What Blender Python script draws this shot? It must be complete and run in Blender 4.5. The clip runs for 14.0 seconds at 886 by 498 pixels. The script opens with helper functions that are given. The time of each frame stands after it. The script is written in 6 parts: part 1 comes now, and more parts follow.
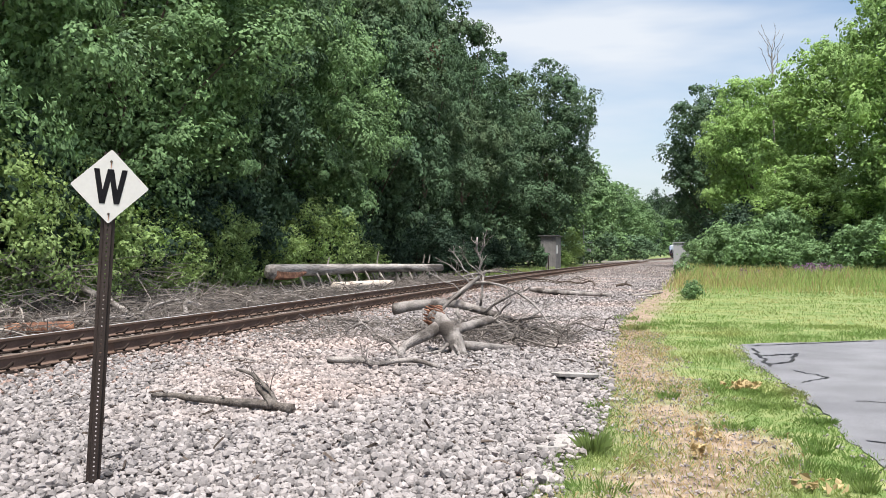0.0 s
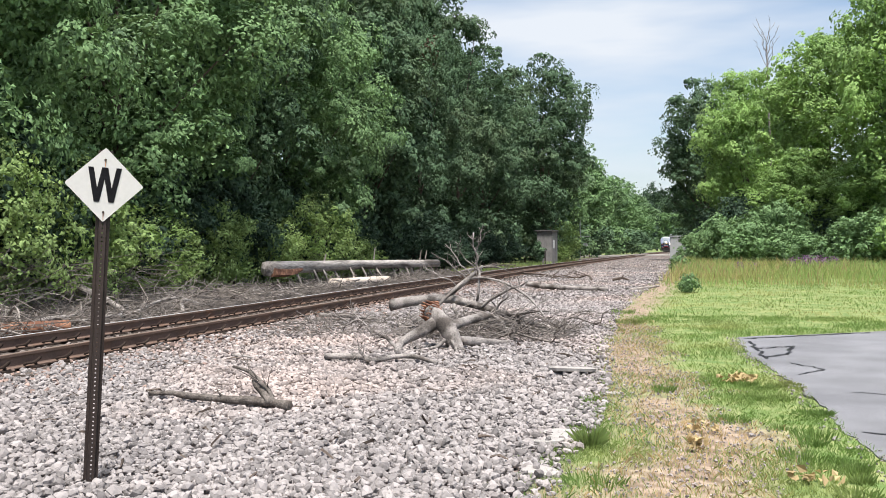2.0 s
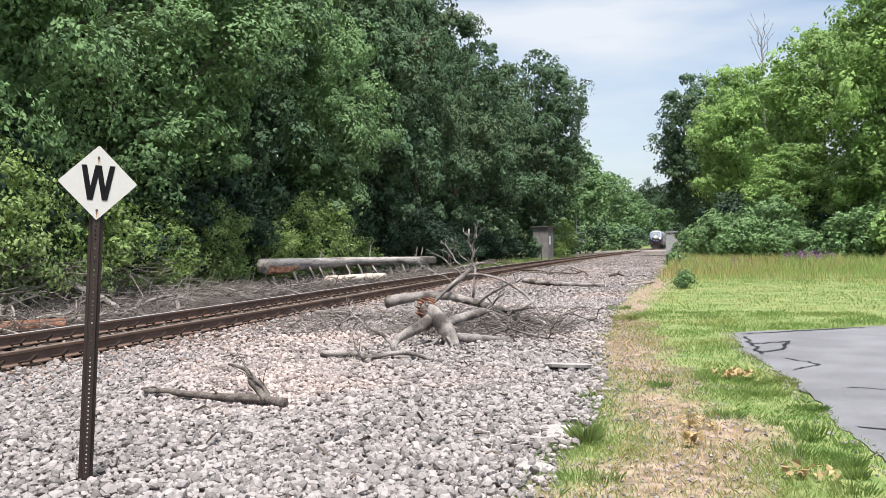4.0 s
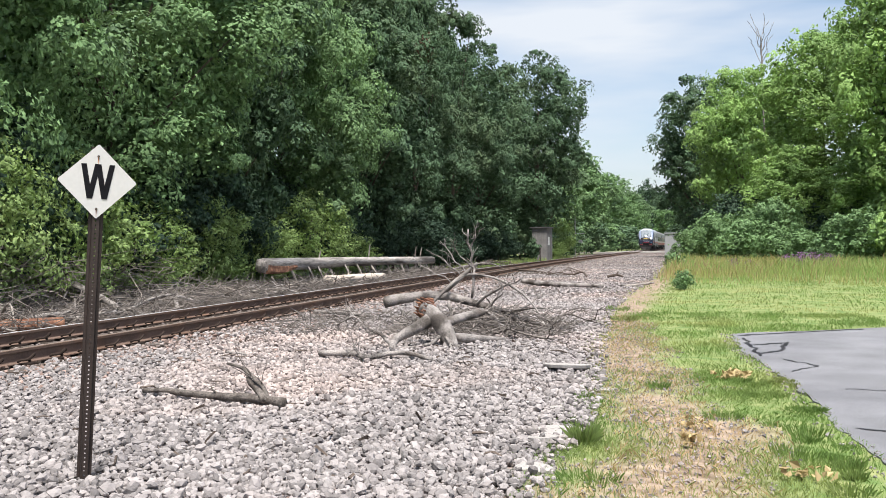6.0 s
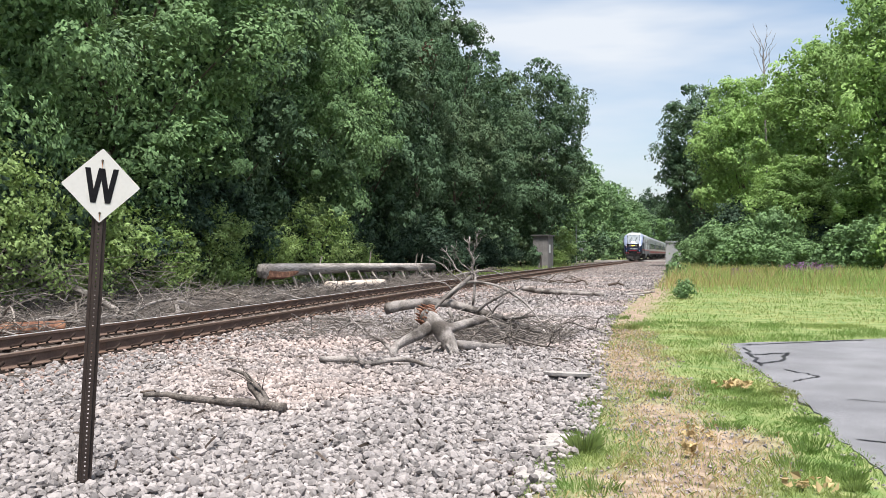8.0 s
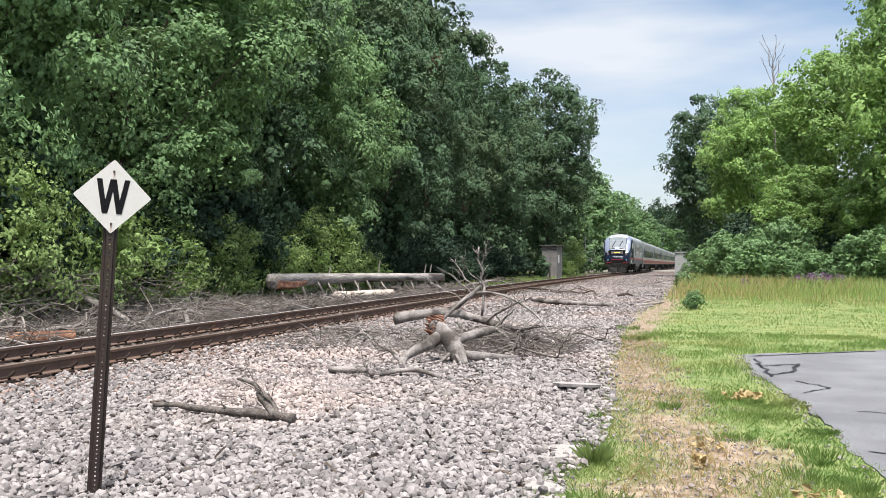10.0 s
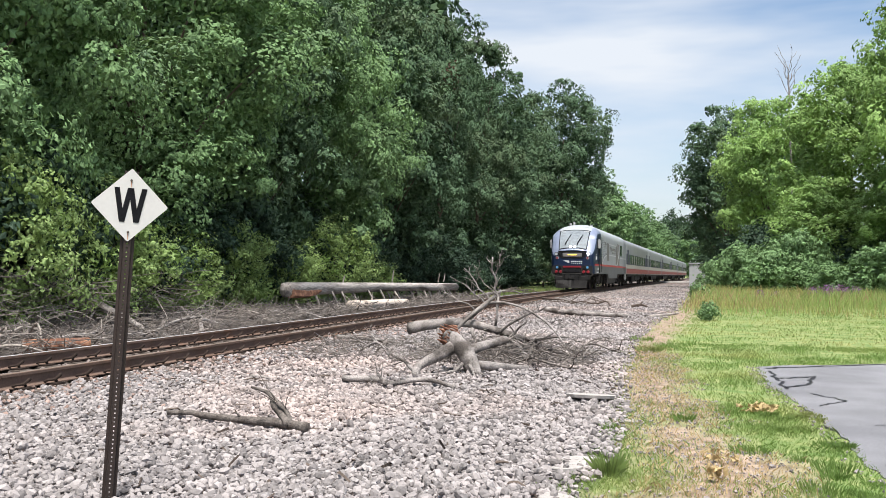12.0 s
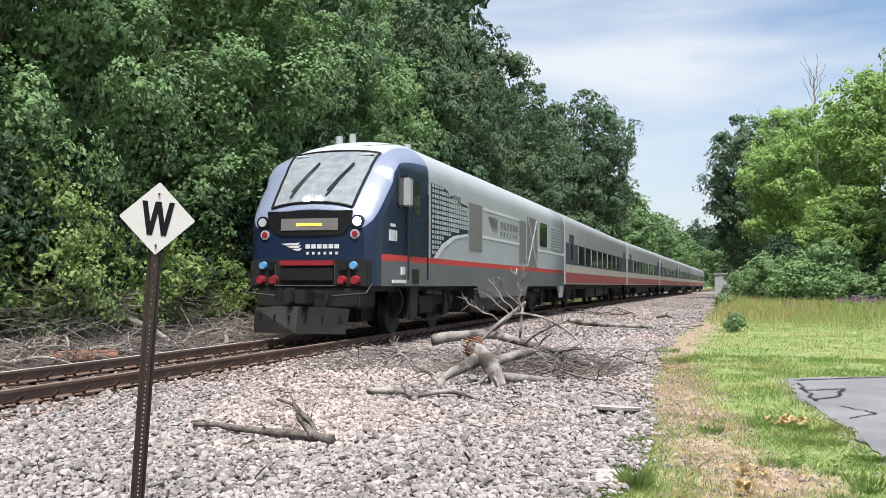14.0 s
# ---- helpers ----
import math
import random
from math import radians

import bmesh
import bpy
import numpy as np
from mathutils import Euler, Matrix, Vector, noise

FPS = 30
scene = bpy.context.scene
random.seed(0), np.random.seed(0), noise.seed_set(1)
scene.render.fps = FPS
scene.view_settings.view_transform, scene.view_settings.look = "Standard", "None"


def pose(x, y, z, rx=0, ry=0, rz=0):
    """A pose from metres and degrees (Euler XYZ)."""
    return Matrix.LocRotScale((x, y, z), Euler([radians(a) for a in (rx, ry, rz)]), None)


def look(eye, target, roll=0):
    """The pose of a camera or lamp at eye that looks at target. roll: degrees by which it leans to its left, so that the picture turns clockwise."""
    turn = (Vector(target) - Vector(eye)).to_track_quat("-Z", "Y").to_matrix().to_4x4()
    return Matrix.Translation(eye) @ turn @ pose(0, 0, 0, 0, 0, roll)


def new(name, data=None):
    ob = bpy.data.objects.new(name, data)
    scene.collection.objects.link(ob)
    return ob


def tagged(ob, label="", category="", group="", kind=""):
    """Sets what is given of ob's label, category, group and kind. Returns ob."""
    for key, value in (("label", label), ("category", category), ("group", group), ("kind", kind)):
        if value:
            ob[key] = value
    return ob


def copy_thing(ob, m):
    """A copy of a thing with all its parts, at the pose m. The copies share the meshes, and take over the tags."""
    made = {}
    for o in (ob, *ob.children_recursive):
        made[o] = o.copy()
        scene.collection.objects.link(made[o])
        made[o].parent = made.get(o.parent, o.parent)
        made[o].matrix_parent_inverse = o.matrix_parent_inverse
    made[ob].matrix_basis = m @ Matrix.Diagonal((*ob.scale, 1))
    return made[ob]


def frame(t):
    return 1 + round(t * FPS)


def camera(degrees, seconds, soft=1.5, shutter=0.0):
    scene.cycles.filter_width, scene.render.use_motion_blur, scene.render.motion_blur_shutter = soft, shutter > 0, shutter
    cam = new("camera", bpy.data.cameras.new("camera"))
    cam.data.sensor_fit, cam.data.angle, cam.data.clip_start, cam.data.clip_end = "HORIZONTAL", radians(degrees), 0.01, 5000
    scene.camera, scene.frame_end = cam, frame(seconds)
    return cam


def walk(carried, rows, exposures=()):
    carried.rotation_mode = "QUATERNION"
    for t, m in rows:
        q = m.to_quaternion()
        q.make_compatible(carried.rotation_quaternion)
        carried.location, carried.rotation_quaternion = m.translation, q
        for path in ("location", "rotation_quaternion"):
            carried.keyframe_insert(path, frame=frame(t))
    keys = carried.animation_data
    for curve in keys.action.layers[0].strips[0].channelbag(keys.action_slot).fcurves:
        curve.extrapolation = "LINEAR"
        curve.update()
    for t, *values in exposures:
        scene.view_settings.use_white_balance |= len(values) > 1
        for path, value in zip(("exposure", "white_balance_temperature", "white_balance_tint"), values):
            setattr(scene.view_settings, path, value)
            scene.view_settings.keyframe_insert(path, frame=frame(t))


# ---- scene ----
cam = camera(51.66, 14.0, soft=0.5)
PATH = [
    # seconds, x, y, z, tilt, roll, turn
    (0, 0.000, 0.000, 1.380, 90.354, 0.000, 16.048),
    (0.5, 0.001, -0.002, 1.379, 90.336, 0.111, 16.046),
    (1, 0.000, -0.002, 1.378, 90.246, 0.243, 16.000),
    (1.5, 0.002, 0.001, 1.379, 90.149, 0.338, 15.926),
    (2, 0.007, 0.002, 1.379, 90.082, 0.494, 15.847),
    (2.5, 0.011, 0.002, 1.379, 90.017, 0.620, 15.769),
    (3, 0.013, 0.004, 1.379, 89.950, 0.683, 15.704),
    (3.8, 0.015, 0.007, 1.379, 89.885, 0.720, 15.625),
    (4.7, 0.015, 0.009, 1.378, 89.840, 0.715, 15.555),
    (5.5, 0.014, 0.009, 1.378, 89.832, 0.656, 15.524),
    (6, 0.013, 0.005, 1.378, 89.886, 0.507, 15.539),
    (6.5, 0.013, 0.004, 1.379, 89.968, 0.373, 15.559),
    (7, 0.012, 0.003, 1.380, 90.070, 0.231, 15.571),
    (7.5, 0.010, -0.001, 1.380, 90.199, 0.104, 15.566),
    (8, 0.005, -0.002, 1.380, 90.314, -0.010, 15.589),
    (8.8, 0.003, -0.006, 1.382, 90.550, -0.040, 15.750),
    (9.7, 0.003, -0.010, 1.384, 90.850, -0.070, 16.035),
    (10.5, 0.002, -0.014, 1.385, 91.090, -0.122, 16.311),
    (11, 0.001, -0.017, 1.386, 91.234, -0.251, 16.508),
    (11.5, -0.001, -0.019, 1.386, 91.394, -0.376, 16.725),
    (12, -0.002, -0.019, 1.386, 91.546, -0.402, 16.975),
    (12.5, -0.004, -0.018, 1.388, 91.681, -0.442, 17.263),
    (13, -0.006, -0.018, 1.390, 91.856, -0.375, 17.632),
    (13.5, -0.008, -0.022, 1.390, 92.052, -0.341, 18.049),
    (14, -0.014, -0.022, 1.391, 92.239, -0.260, 18.428),
]
EXPOSURE = 0.30
walk(cam, [(t, pose(x, y, z, rx, ry, rz)) for t, x, y, z, rx, ry, rz in PATH],
     exposures=[(0, EXPOSURE), (14, EXPOSURE)])

# ---- light ----
SUN_UP, SUN_TURN = 67, 160          # degrees above the horizon; from +y towards +x
world = bpy.data.worlds.new("sky")
scene.world = world
world.use_nodes = True
wt = world.node_tree
wt.nodes.clear()


def wnode(kind, **kw):
    n = wt.nodes.new(kind)
    for k, v in kw.items():
        n.inputs[k].default_value = v
    return n


w_out = wnode("ShaderNodeOutputWorld")
w_bg = wnode("ShaderNodeBackground", Strength=1.0)
sky = wt.nodes.new("ShaderNodeTexSky")
sky.sky_type, sky.sun_disc = "NISHITA", False
sky.sun_elevation, sky.sun_rotation = radians(SUN_UP), radians(SUN_TURN)
sky.dust_density, sky.air_density = 1.6, 1.0
w_gain = wt.nodes.new("ShaderNodeVectorMath")
w_gain.operation = "SCALE"
w_gain.inputs["Scale"].default_value = 0.14
w_co = wt.nodes.new("ShaderNodeTexCoord")
w_map = wnode("ShaderNodeMapping", Scale=(1.0, 1.0, 5.5), Rotation=(0.12, 0.1, 0.4))
w_noise = wnode("ShaderNodeTexNoise", Scale=1.5, Detail=5.0, Roughness=0.52)
w_ramp = wt.nodes.new("ShaderNodeValToRGB")
w_ramp.color_ramp.elements[0].position, w_ramp.color_ramp.elements[0].color = 0.43, (0.0, 0.0, 0.0, 1)
w_ramp.color_ramp.elements[1].position, w_ramp.color_ramp.elements[1].color = 0.64, (1, 1, 1, 1)
w_mix = wt.nodes.new("ShaderNodeMix")
w_mix.data_type = "RGBA"
w_mix.inputs[7].default_value = (0.675, 0.72, 0.785, 1)
wt.links.new(w_co.outputs["Generated"], w_map.inputs["Vector"])
wt.links.new(w_map.outputs[0], w_noise.inputs["Vector"])
wt.links.new(w_noise.outputs[0], w_ramp.inputs[0])
wt.links.new(w_ramp.outputs[0], w_mix.inputs[0])
wt.links.new(sky.outputs[0], w_gain.inputs[0])
wt.links.new(w_gain.outputs[0], w_mix.inputs[6])
wt.links.new(w_mix.outputs[2], w_bg.inputs["Color"])
wt.links.new(w_bg.outputs[0], w_out.inputs[0])

sun = new("sun", bpy.data.lights.new("sun", "SUN"))
sun.data.energy, sun.data.angle, sun.data.color = 6.2, radians(20), (1.0, 0.96, 0.9)
sx, sy = math.sin(radians(SUN_TURN)), math.cos(radians(SUN_TURN))
sun.matrix_world = look((60 * sx, 60 * sy, 60 * math.tan(radians(SUN_UP))), (0, 0, 0))

# ---- materials ----


def material(name, color, rough=0.7, metal=0.0, vary=0.25, scale=8.0, fine=60.0, bump=0.3, dist=0.01,
             second=None, amount=0.5, coords="Object", stretch=None, island=0.0, leaf=0.0, spec=0.5, obj=0.0):
    """Principled surface: two scales of noise in colour, a fine bump, a second colour in stains, a random shade per piece."""
    m = bpy.data.materials.new(name)
    m.use_nodes = True
    nt = m.node_tree
    p = nt.nodes["Principled BSDF"]
    p.inputs["Roughness"].default_value, p.inputs["Metallic"].default_value = rough, metal
    p.inputs["Specular IOR Level"].default_value = spec
    co = nt.nodes.new("ShaderNodeTexCoord")
    place = co.outputs[coords]
    if stretch:
        mp = nt.nodes.new("ShaderNodeMapping")
        mp.inputs["Scale"].default_value = stretch
        nt.links.new(place, mp.inputs["Vector"])
        place = mp.outputs[0]

    def noise_tex(s, detail=4.0):
        n = nt.nodes.new("ShaderNodeTexNoise")
        n.inputs["Scale"].default_value, n.inputs["Detail"].default_value = s, detail
        nt.links.new(place, n.inputs["Vector"])
        return n

    big, small = noise_tex(scale), noise_tex(fine, 3.0)
    add = nt.nodes.new("ShaderNodeMath")
    add.operation = "ADD"
    nt.links.new(big.outputs[0], add.inputs[0])
    nt.links.new(small.outputs[0], add.inputs[1])
    last = add.outputs[0]
    if island or obj:
        src = nt.nodes.new("ShaderNodeNewGeometry" if island else "ShaderNodeObjectInfo")
        mul = nt.nodes.new("ShaderNodeMath")
        mul.operation = "MULTIPLY_ADD"
        mul.inputs[1].default_value = island or obj
        nt.links.new(src.outputs["Random Per Island" if island else "Random"], mul.inputs[0])
        nt.links.new(last, mul.inputs[2])
        last = mul.outputs[0]
    rng = nt.nodes.new("ShaderNodeMapRange")
    hi = 1.35 + (island or obj)
    rng.inputs[1].default_value, rng.inputs[2].default_value = 0.65, hi
    rng.inputs[3].default_value, rng.inputs[4].default_value = 1 - vary, 1 + vary
    nt.links.new(last, rng.inputs[0])
    base = nt.nodes.new("ShaderNodeMix")
    base.data_type = "RGBA"
    base.inputs[6].default_value = (*color, 1)
    base.inputs[7].default_value = (*(second or color), 1)
    if second:
        st = noise_tex(scale * 0.6, 5.0)
        sr = nt.nodes.new("ShaderNodeMapRange")
        sr.inputs[1].default_value, sr.inputs[2].default_value = 0.62 - amount * 0.3, 0.78 - amount * 0.3
        nt.links.new(st.outputs[0], sr.inputs[0])
        nt.links.new(sr.outputs[0], base.inputs[0])
    mulc = nt.nodes.new("ShaderNodeVectorMath")
    mulc.operation = "SCALE"
    nt.links.new(base.outputs[2], mulc.inputs[0])
    nt.links.new(rng.outputs[0], mulc.inputs["Scale"])
    nt.links.new(mulc.outputs[0], p.inputs["Base Color"])
    if bump:
        b = nt.nodes.new("ShaderNodeBump")
        b.inputs["Strength"].default_value, b.inputs["Distance"].default_value = bump, dist
        nt.links.new(last if not island else add.outputs[0], b.inputs["Height"])
        nt.links.new(b.outputs[0], p.inputs["Normal"])
    if leaf:
        tr = nt.nodes.new("ShaderNodeBsdfTranslucent")
        mx = nt.nodes.new("ShaderNodeMixShader")
        mx.inputs[0].default_value = leaf
        warm = nt.nodes.new("ShaderNodeVectorMath")
        warm.operation = "MULTIPLY"
        warm.inputs[1].default_value = (1.15, 1.1, 0.8)
        nt.links.new(mulc.outputs[0], warm.inputs[0])
        nt.links.new(warm.outputs[0], tr.inputs["Color"])
        nt.links.new(p.outputs[0], mx.inputs[1])
        nt.links.new(tr.outputs[0], mx.inputs[2])
        nt.links.new(mx.outputs[0], nt.nodes["Material Output"].inputs["Surface"])
    return m


def glow(name, color, strength):
    m = bpy.data.materials.new(name)
    m.use_nodes = True
    p = m.node_tree.nodes["Principled BSDF"]
    p.inputs["Base Color"].default_value = (*color, 1)
    p.inputs["Emission Color"].default_value = (*color, 1)
    p.inputs["Emission Strength"].default_value = strength
    return m


STONE = material("ballast_stone", (0.258, 0.234, 0.228), 0.9, vary=0.68, scale=0.5, fine=45, bump=0.3, dist=0.006, island=1.5,
                 second=(0.345, 0.285, 0.262), amount=0.45)
STONE_PIECE = material("single_ballast_stone", (0.245, 0.225, 0.22), 0.85, vary=0.7, scale=0.6, fine=1.5, bump=0.3, dist=0.05, obj=1.3)
STONE_RUSTY = material("rust_stained_stone", (0.255, 0.178, 0.15), 0.9, vary=0.55, scale=0.8, fine=45, bump=0.3, dist=0.006, island=1.3,
                       second=(0.30, 0.255, 0.24), amount=0.45)
STONE_DARK = material("dirty_stone", (0.20, 0.165, 0.15), 0.9, vary=0.5, scale=0.8, fine=45, bump=0.3, dist=0.006, island=1.2)
BARK_GREY = material("weathered_wood", (0.265, 0.24, 0.225), 0.85, vary=0.7, scale=6, fine=65, bump=0.8, dist=0.012,
                     second=(0.075, 0.062, 0.054), amount=0.48)
BARK_TRUNK = material("long_grained_grey_wood", (0.33, 0.30, 0.28), 0.85, vary=0.7, scale=6, fine=40, bump=0.8, dist=0.015,
                      second=(0.085, 0.07, 0.062), amount=0.52, stretch=(1, 0.09, 1))
BARK_WORN = material("dark_worn_wood", (0.13, 0.112, 0.10), 0.85, vary=0.7, scale=12, fine=60, bump=0.8, dist=0.012,
                     second=(0.06, 0.048, 0.04), amount=0.5)
BARK_PALE = material("bare_pale_wood", (0.30, 0.265, 0.235), 0.8, vary=0.5, scale=4, fine=40, bump=0.5, dist=0.01,
                     second=(0.12, 0.10, 0.088), amount=0.4)
TWIG = material("dead_twig_bark", (0.155, 0.135, 0.122), 0.85, vary=0.6, scale=2, fine=20, bump=0, island=1.2)
PALE_LOG = material("freshly_stripped_pale_wood", (0.56, 0.48, 0.41), 0.8, vary=0.25, scale=4, fine=30, bump=0.4, dist=0.01,
                    second=(0.36, 0.29, 0.24), amount=0.35)
BARK_DARK = material("dark_bark", (0.10, 0.075, 0.06), 0.9, vary=0.4, scale=4, fine=35, bump=0.8, dist=0.02)
SPLIT_WOOD = material("splintered_red_wood", (0.17, 0.075, 0.045), 0.85, vary=0.5, scale=10, fine=60, bump=0.8, dist=0.01,
                      second=(0.34, 0.17, 0.10), amount=0.5)
RUST = material("rusty_rail_steel", (0.150, 0.098, 0.074), 0.85, metal=0.1, vary=0.3, scale=2.5, fine=50, bump=0.2, dist=0.003,
                second=(0.15, 0.085, 0.055), amount=0.4)
CLIP_STEEL = material("dark_clip_steel", (0.040, 0.029, 0.024), 0.95, vary=0.4, scale=9, fine=60, bump=0.1, dist=0.002, obj=0.6, spec=0.1)
RAIL_DULL = material("brown_worn_rail_head", (0.20, 0.155, 0.13), 0.6, metal=0.2, vary=0.25, scale=2, fine=40, bump=0.1, dist=0.001)
# pale, mostly diffuse base stands in for the sky reflected in the steel
RAIL_TOP = material("polished_rail_head_sky_sheen", (0.60, 0.61, 0.63), 0.38, metal=0.35, vary=0.2, scale=2, fine=30, bump=0.05, dist=0.001)
TIE_WOOD = material("creosoted_tie_wood", (0.075, 0.058, 0.048), 0.9, vary=0.35, scale=5, fine=50, bump=0.6, dist=0.008)
POST_STEEL = material("brown_painted_post_steel", (0.040, 0.028, 0.024), 0.55, metal=0.3, vary=0.35, scale=7, fine=80, bump=0.1, dist=0.002)
SIGN_WHITE = material("white_sign_sheet", (0.56, 0.55, 0.525), 0.6, vary=0.05, scale=6, fine=50, bump=0.03, dist=0.001)
SIGN_BLACK = material("black_sign_paint", (0.010, 0.010, 0.012), 0.85, vary=0.4, scale=20, fine=80, bump=0.05, dist=0.001, spec=0.1)
RUST_STAIN = material("rust_streak", (0.45, 0.20, 0.09), 0.7, vary=0.3, scale=30, fine=90, bump=0.05, dist=0.001)
ASPHALT = material("asphalt", (0.178, 0.178, 0.19), 0.85, vary=0.38, scale=1.1, fine=90, bump=0.5, dist=0.004,
                   second=(0.145, 0.145, 0.157), amount=0.4)
TAR = material("crack_sealer", (0.055, 0.055, 0.06), 0.5, vary=0.2, scale=6, fine=40, bump=0.2, dist=0.003)
CONCRETE = material("pale_concrete", (0.37, 0.345, 0.325), 0.85, vary=0.25, scale=4, fine=60, bump=0.3, dist=0.005)
GREY_PAINT = material("weathered_grey_boards", (0.18, 0.172, 0.168), 0.8, vary=0.3, scale=2.5, fine=30, bump=0.3, dist=0.006)
ROOF_DARK = material("dark_shed_roofing", (0.09, 0.085, 0.085), 0.85, vary=0.3, scale=3, fine=40, bump=0.3, dist=0.006)
CABINET_GREY = material("grey_cabinet_paint", (0.33, 0.34, 0.35), 0.5, vary=0.12, scale=2, fine=40, bump=0.05, dist=0.002)
WHITE_PAINT = material("white_paint", (0.78, 0.78, 0.76), 0.5, vary=0.1, scale=3, fine=40, bump=0.05, dist=0.002)
LEAF_A = material("maple_leaf_green", (0.162, 0.265, 0.118), 0.6, vary=0.5, scale=0.35, fine=3, bump=0, island=1.0, leaf=0.2,
                  second=(0.12, 0.185, 0.10), amount=0.4, spec=0.15)
LEAF_B = material("dark_leaf_green", (0.088, 0.148, 0.082), 0.6, vary=0.5, scale=0.4, fine=3, bump=0, island=1.0, leaf=0.15,
                  second=(0.11, 0.155, 0.085), amount=0.4, spec=0.15)
LEAF_C = material("light_leaf_green", (0.275, 0.415, 0.14), 0.6, vary=0.45, scale=0.35, fine=3, bump=0, island=1.0, leaf=0.25,
                  second=(0.17, 0.275, 0.10), amount=0.45, spec=0.15)
LEAF_D = material("shrub_leaf_yellow_green", (0.27, 0.375, 0.145), 0.6, vary=0.5, scale=0.7, fine=4, bump=0, island=1.0, leaf=0.35,
                  second=(0.17, 0.27, 0.08), amount=0.5, spec=0.15)
# green darkened to stand for the shade in undergrowth and the back row
LEAF_E = material("leaf_green_darkened_for_shade", (0.045, 0.078, 0.050), 0.6, vary=0.5, scale=0.4, fine=3, bump=0, island=1.0, leaf=0.12,
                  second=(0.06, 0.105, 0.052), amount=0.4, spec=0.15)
LEAF_BROWN = material("dead_brown_leaf", (0.10, 0.055, 0.035), 0.7, vary=0.5, scale=1, fine=5, bump=0, island=1.0, leaf=0.2)
GRASS = material("lawn_grass", (0.19, 0.295, 0.09), 0.6, vary=0.35, scale=0.5, fine=3, bump=0, island=1.0, leaf=0.45,
                 second=(0.36, 0.37, 0.16), amount=0.45, spec=0.15)
GRASS_TALL = material("tall_meadow_grass", (0.29, 0.41, 0.145), 0.6, vary=0.4, scale=0.3, fine=2, bump=0, island=1.0, leaf=0.45,
                      second=(0.40, 0.37, 0.16), amount=0.5, spec=0.2)
GRASS_DRY = material("dry_straw", (0.42, 0.32, 0.17), 0.75, vary=0.4, scale=1, fine=4, bump=0, island=1.0, leaf=0.2, spec=0.2)
PURPLE = material("purple_wildflower", (0.22, 0.10, 0.24), 0.6, vary=0.4, scale=2, fine=8, bump=0, island=0.8, leaf=0.2)

BLUE = material("dark_blue_loco_paint", (0.008, 0.018, 0.048), 0.3, vary=0.12, scale=1.2, fine=25, bump=0.02, dist=0.002)
LAVENDER = material("pale_blue_silver_paint", (0.20, 0.235, 0.33), 0.38, metal=0.1, vary=0.08, scale=1.2, fine=20, bump=0.02, dist=0.002)
SILVER = material("silver_loco_paint", (0.38, 0.41, 0.43), 0.5, metal=0.1, vary=0.1, scale=0.8, fine=20, bump=0.03, dist=0.003)
SKIRT_GREY = material("grey_underframe_paint", (0.125, 0.132, 0.14), 0.55, metal=0.1, vary=0.2, scale=1.0, fine=20, bump=0.05, dist=0.003)
DOOR_GREY = material("warm_grey_door_paint", (0.17, 0.165, 0.16), 0.5, vary=0.15, scale=2, fine=25, bump=0.03, dist=0.002)
RED = material("red_stripe_paint", (0.52, 0.045, 0.045), 0.45, vary=0.12, scale=1.5, fine=20, bump=0.02, dist=0.002)
RED_DUSTY = material("dusty_red_band", (0.29, 0.06, 0.06), 0.5, vary=0.2, scale=1.2, fine=20, bump=0.03, dist=0.002)
CREAM = material("cream_band_paint", (0.43, 0.41, 0.37), 0.45, vary=0.12, scale=1.2, fine=20, bump=0.02, dist=0.002)
BAND_DARK = material("dark_blue_grey_band", (0.055, 0.062, 0.082), 0.6, vary=0.15, scale=1.2, fine=20, bump=0.02, dist=0.002, spec=0.25)
CAR_SILVER = material("silver_coach_paint", (0.33, 0.345, 0.355), 0.4, metal=0.3, vary=0.1, scale=0.8, fine=20, bump=0.03, dist=0.003)
UNDER_BLACK = material("black_running_gear", (0.013, 0.0125, 0.0125), 0.7, metal=0.2, vary=0.4, scale=3, fine=30, bump=0.2, dist=0.01)
GEAR_GREY = material("dusty_grey_running_gear", (0.033, 0.031, 0.03), 0.7, metal=0.2, vary=0.4, scale=3, fine=30, bump=0.2, dist=0.01)
BLACK = material("gloss_black_panel", (0.012, 0.012, 0.014), 0.25, vary=0.15, scale=3, fine=30, bump=0.02, dist=0.001)
GLASS_DARK = material("dark_window_glass", (0.02, 0.023, 0.027), 0.06, vary=0.1, scale=1, fine=10, bump=0, spec=0.9)
# pale grey base stands in for the sky reflected in the glass
GLASS_WIND = material("sky_pale_windshield_glass", (0.235, 0.265, 0.285), 0.05, vary=0.3, scale=0.5, fine=6, bump=0, spec=1.0)
LAMP_WHITE = glow("lit_headlight", (1.0, 0.97, 0.92), 24.0)
LAMP_DIM = glow("dim_headlight", (0.35, 0.38, 0.42), 0.1)
LAMP_RED = material("red_marker_lens", (0.24, 0.02, 0.03), 0.3, vary=0.1, scale=20, fine=60, bump=0)
LAMP_BLUE = material("blue_cable_cap", (0.10, 0.30, 0.55), 0.45, vary=0.1, scale=20, fine=60, bump=0.02, dist=0.001)
AMBER = glow("amber_sign_line", (1.0, 0.62, 0.05), 2.0)
WHITE_DECAL = material("white_decal", (0.60, 0.61, 0.63), 0.45, vary=0.05, scale=5, fine=40, bump=0)

# ---- building blocks ----
rng = np.random.default_rng(7)


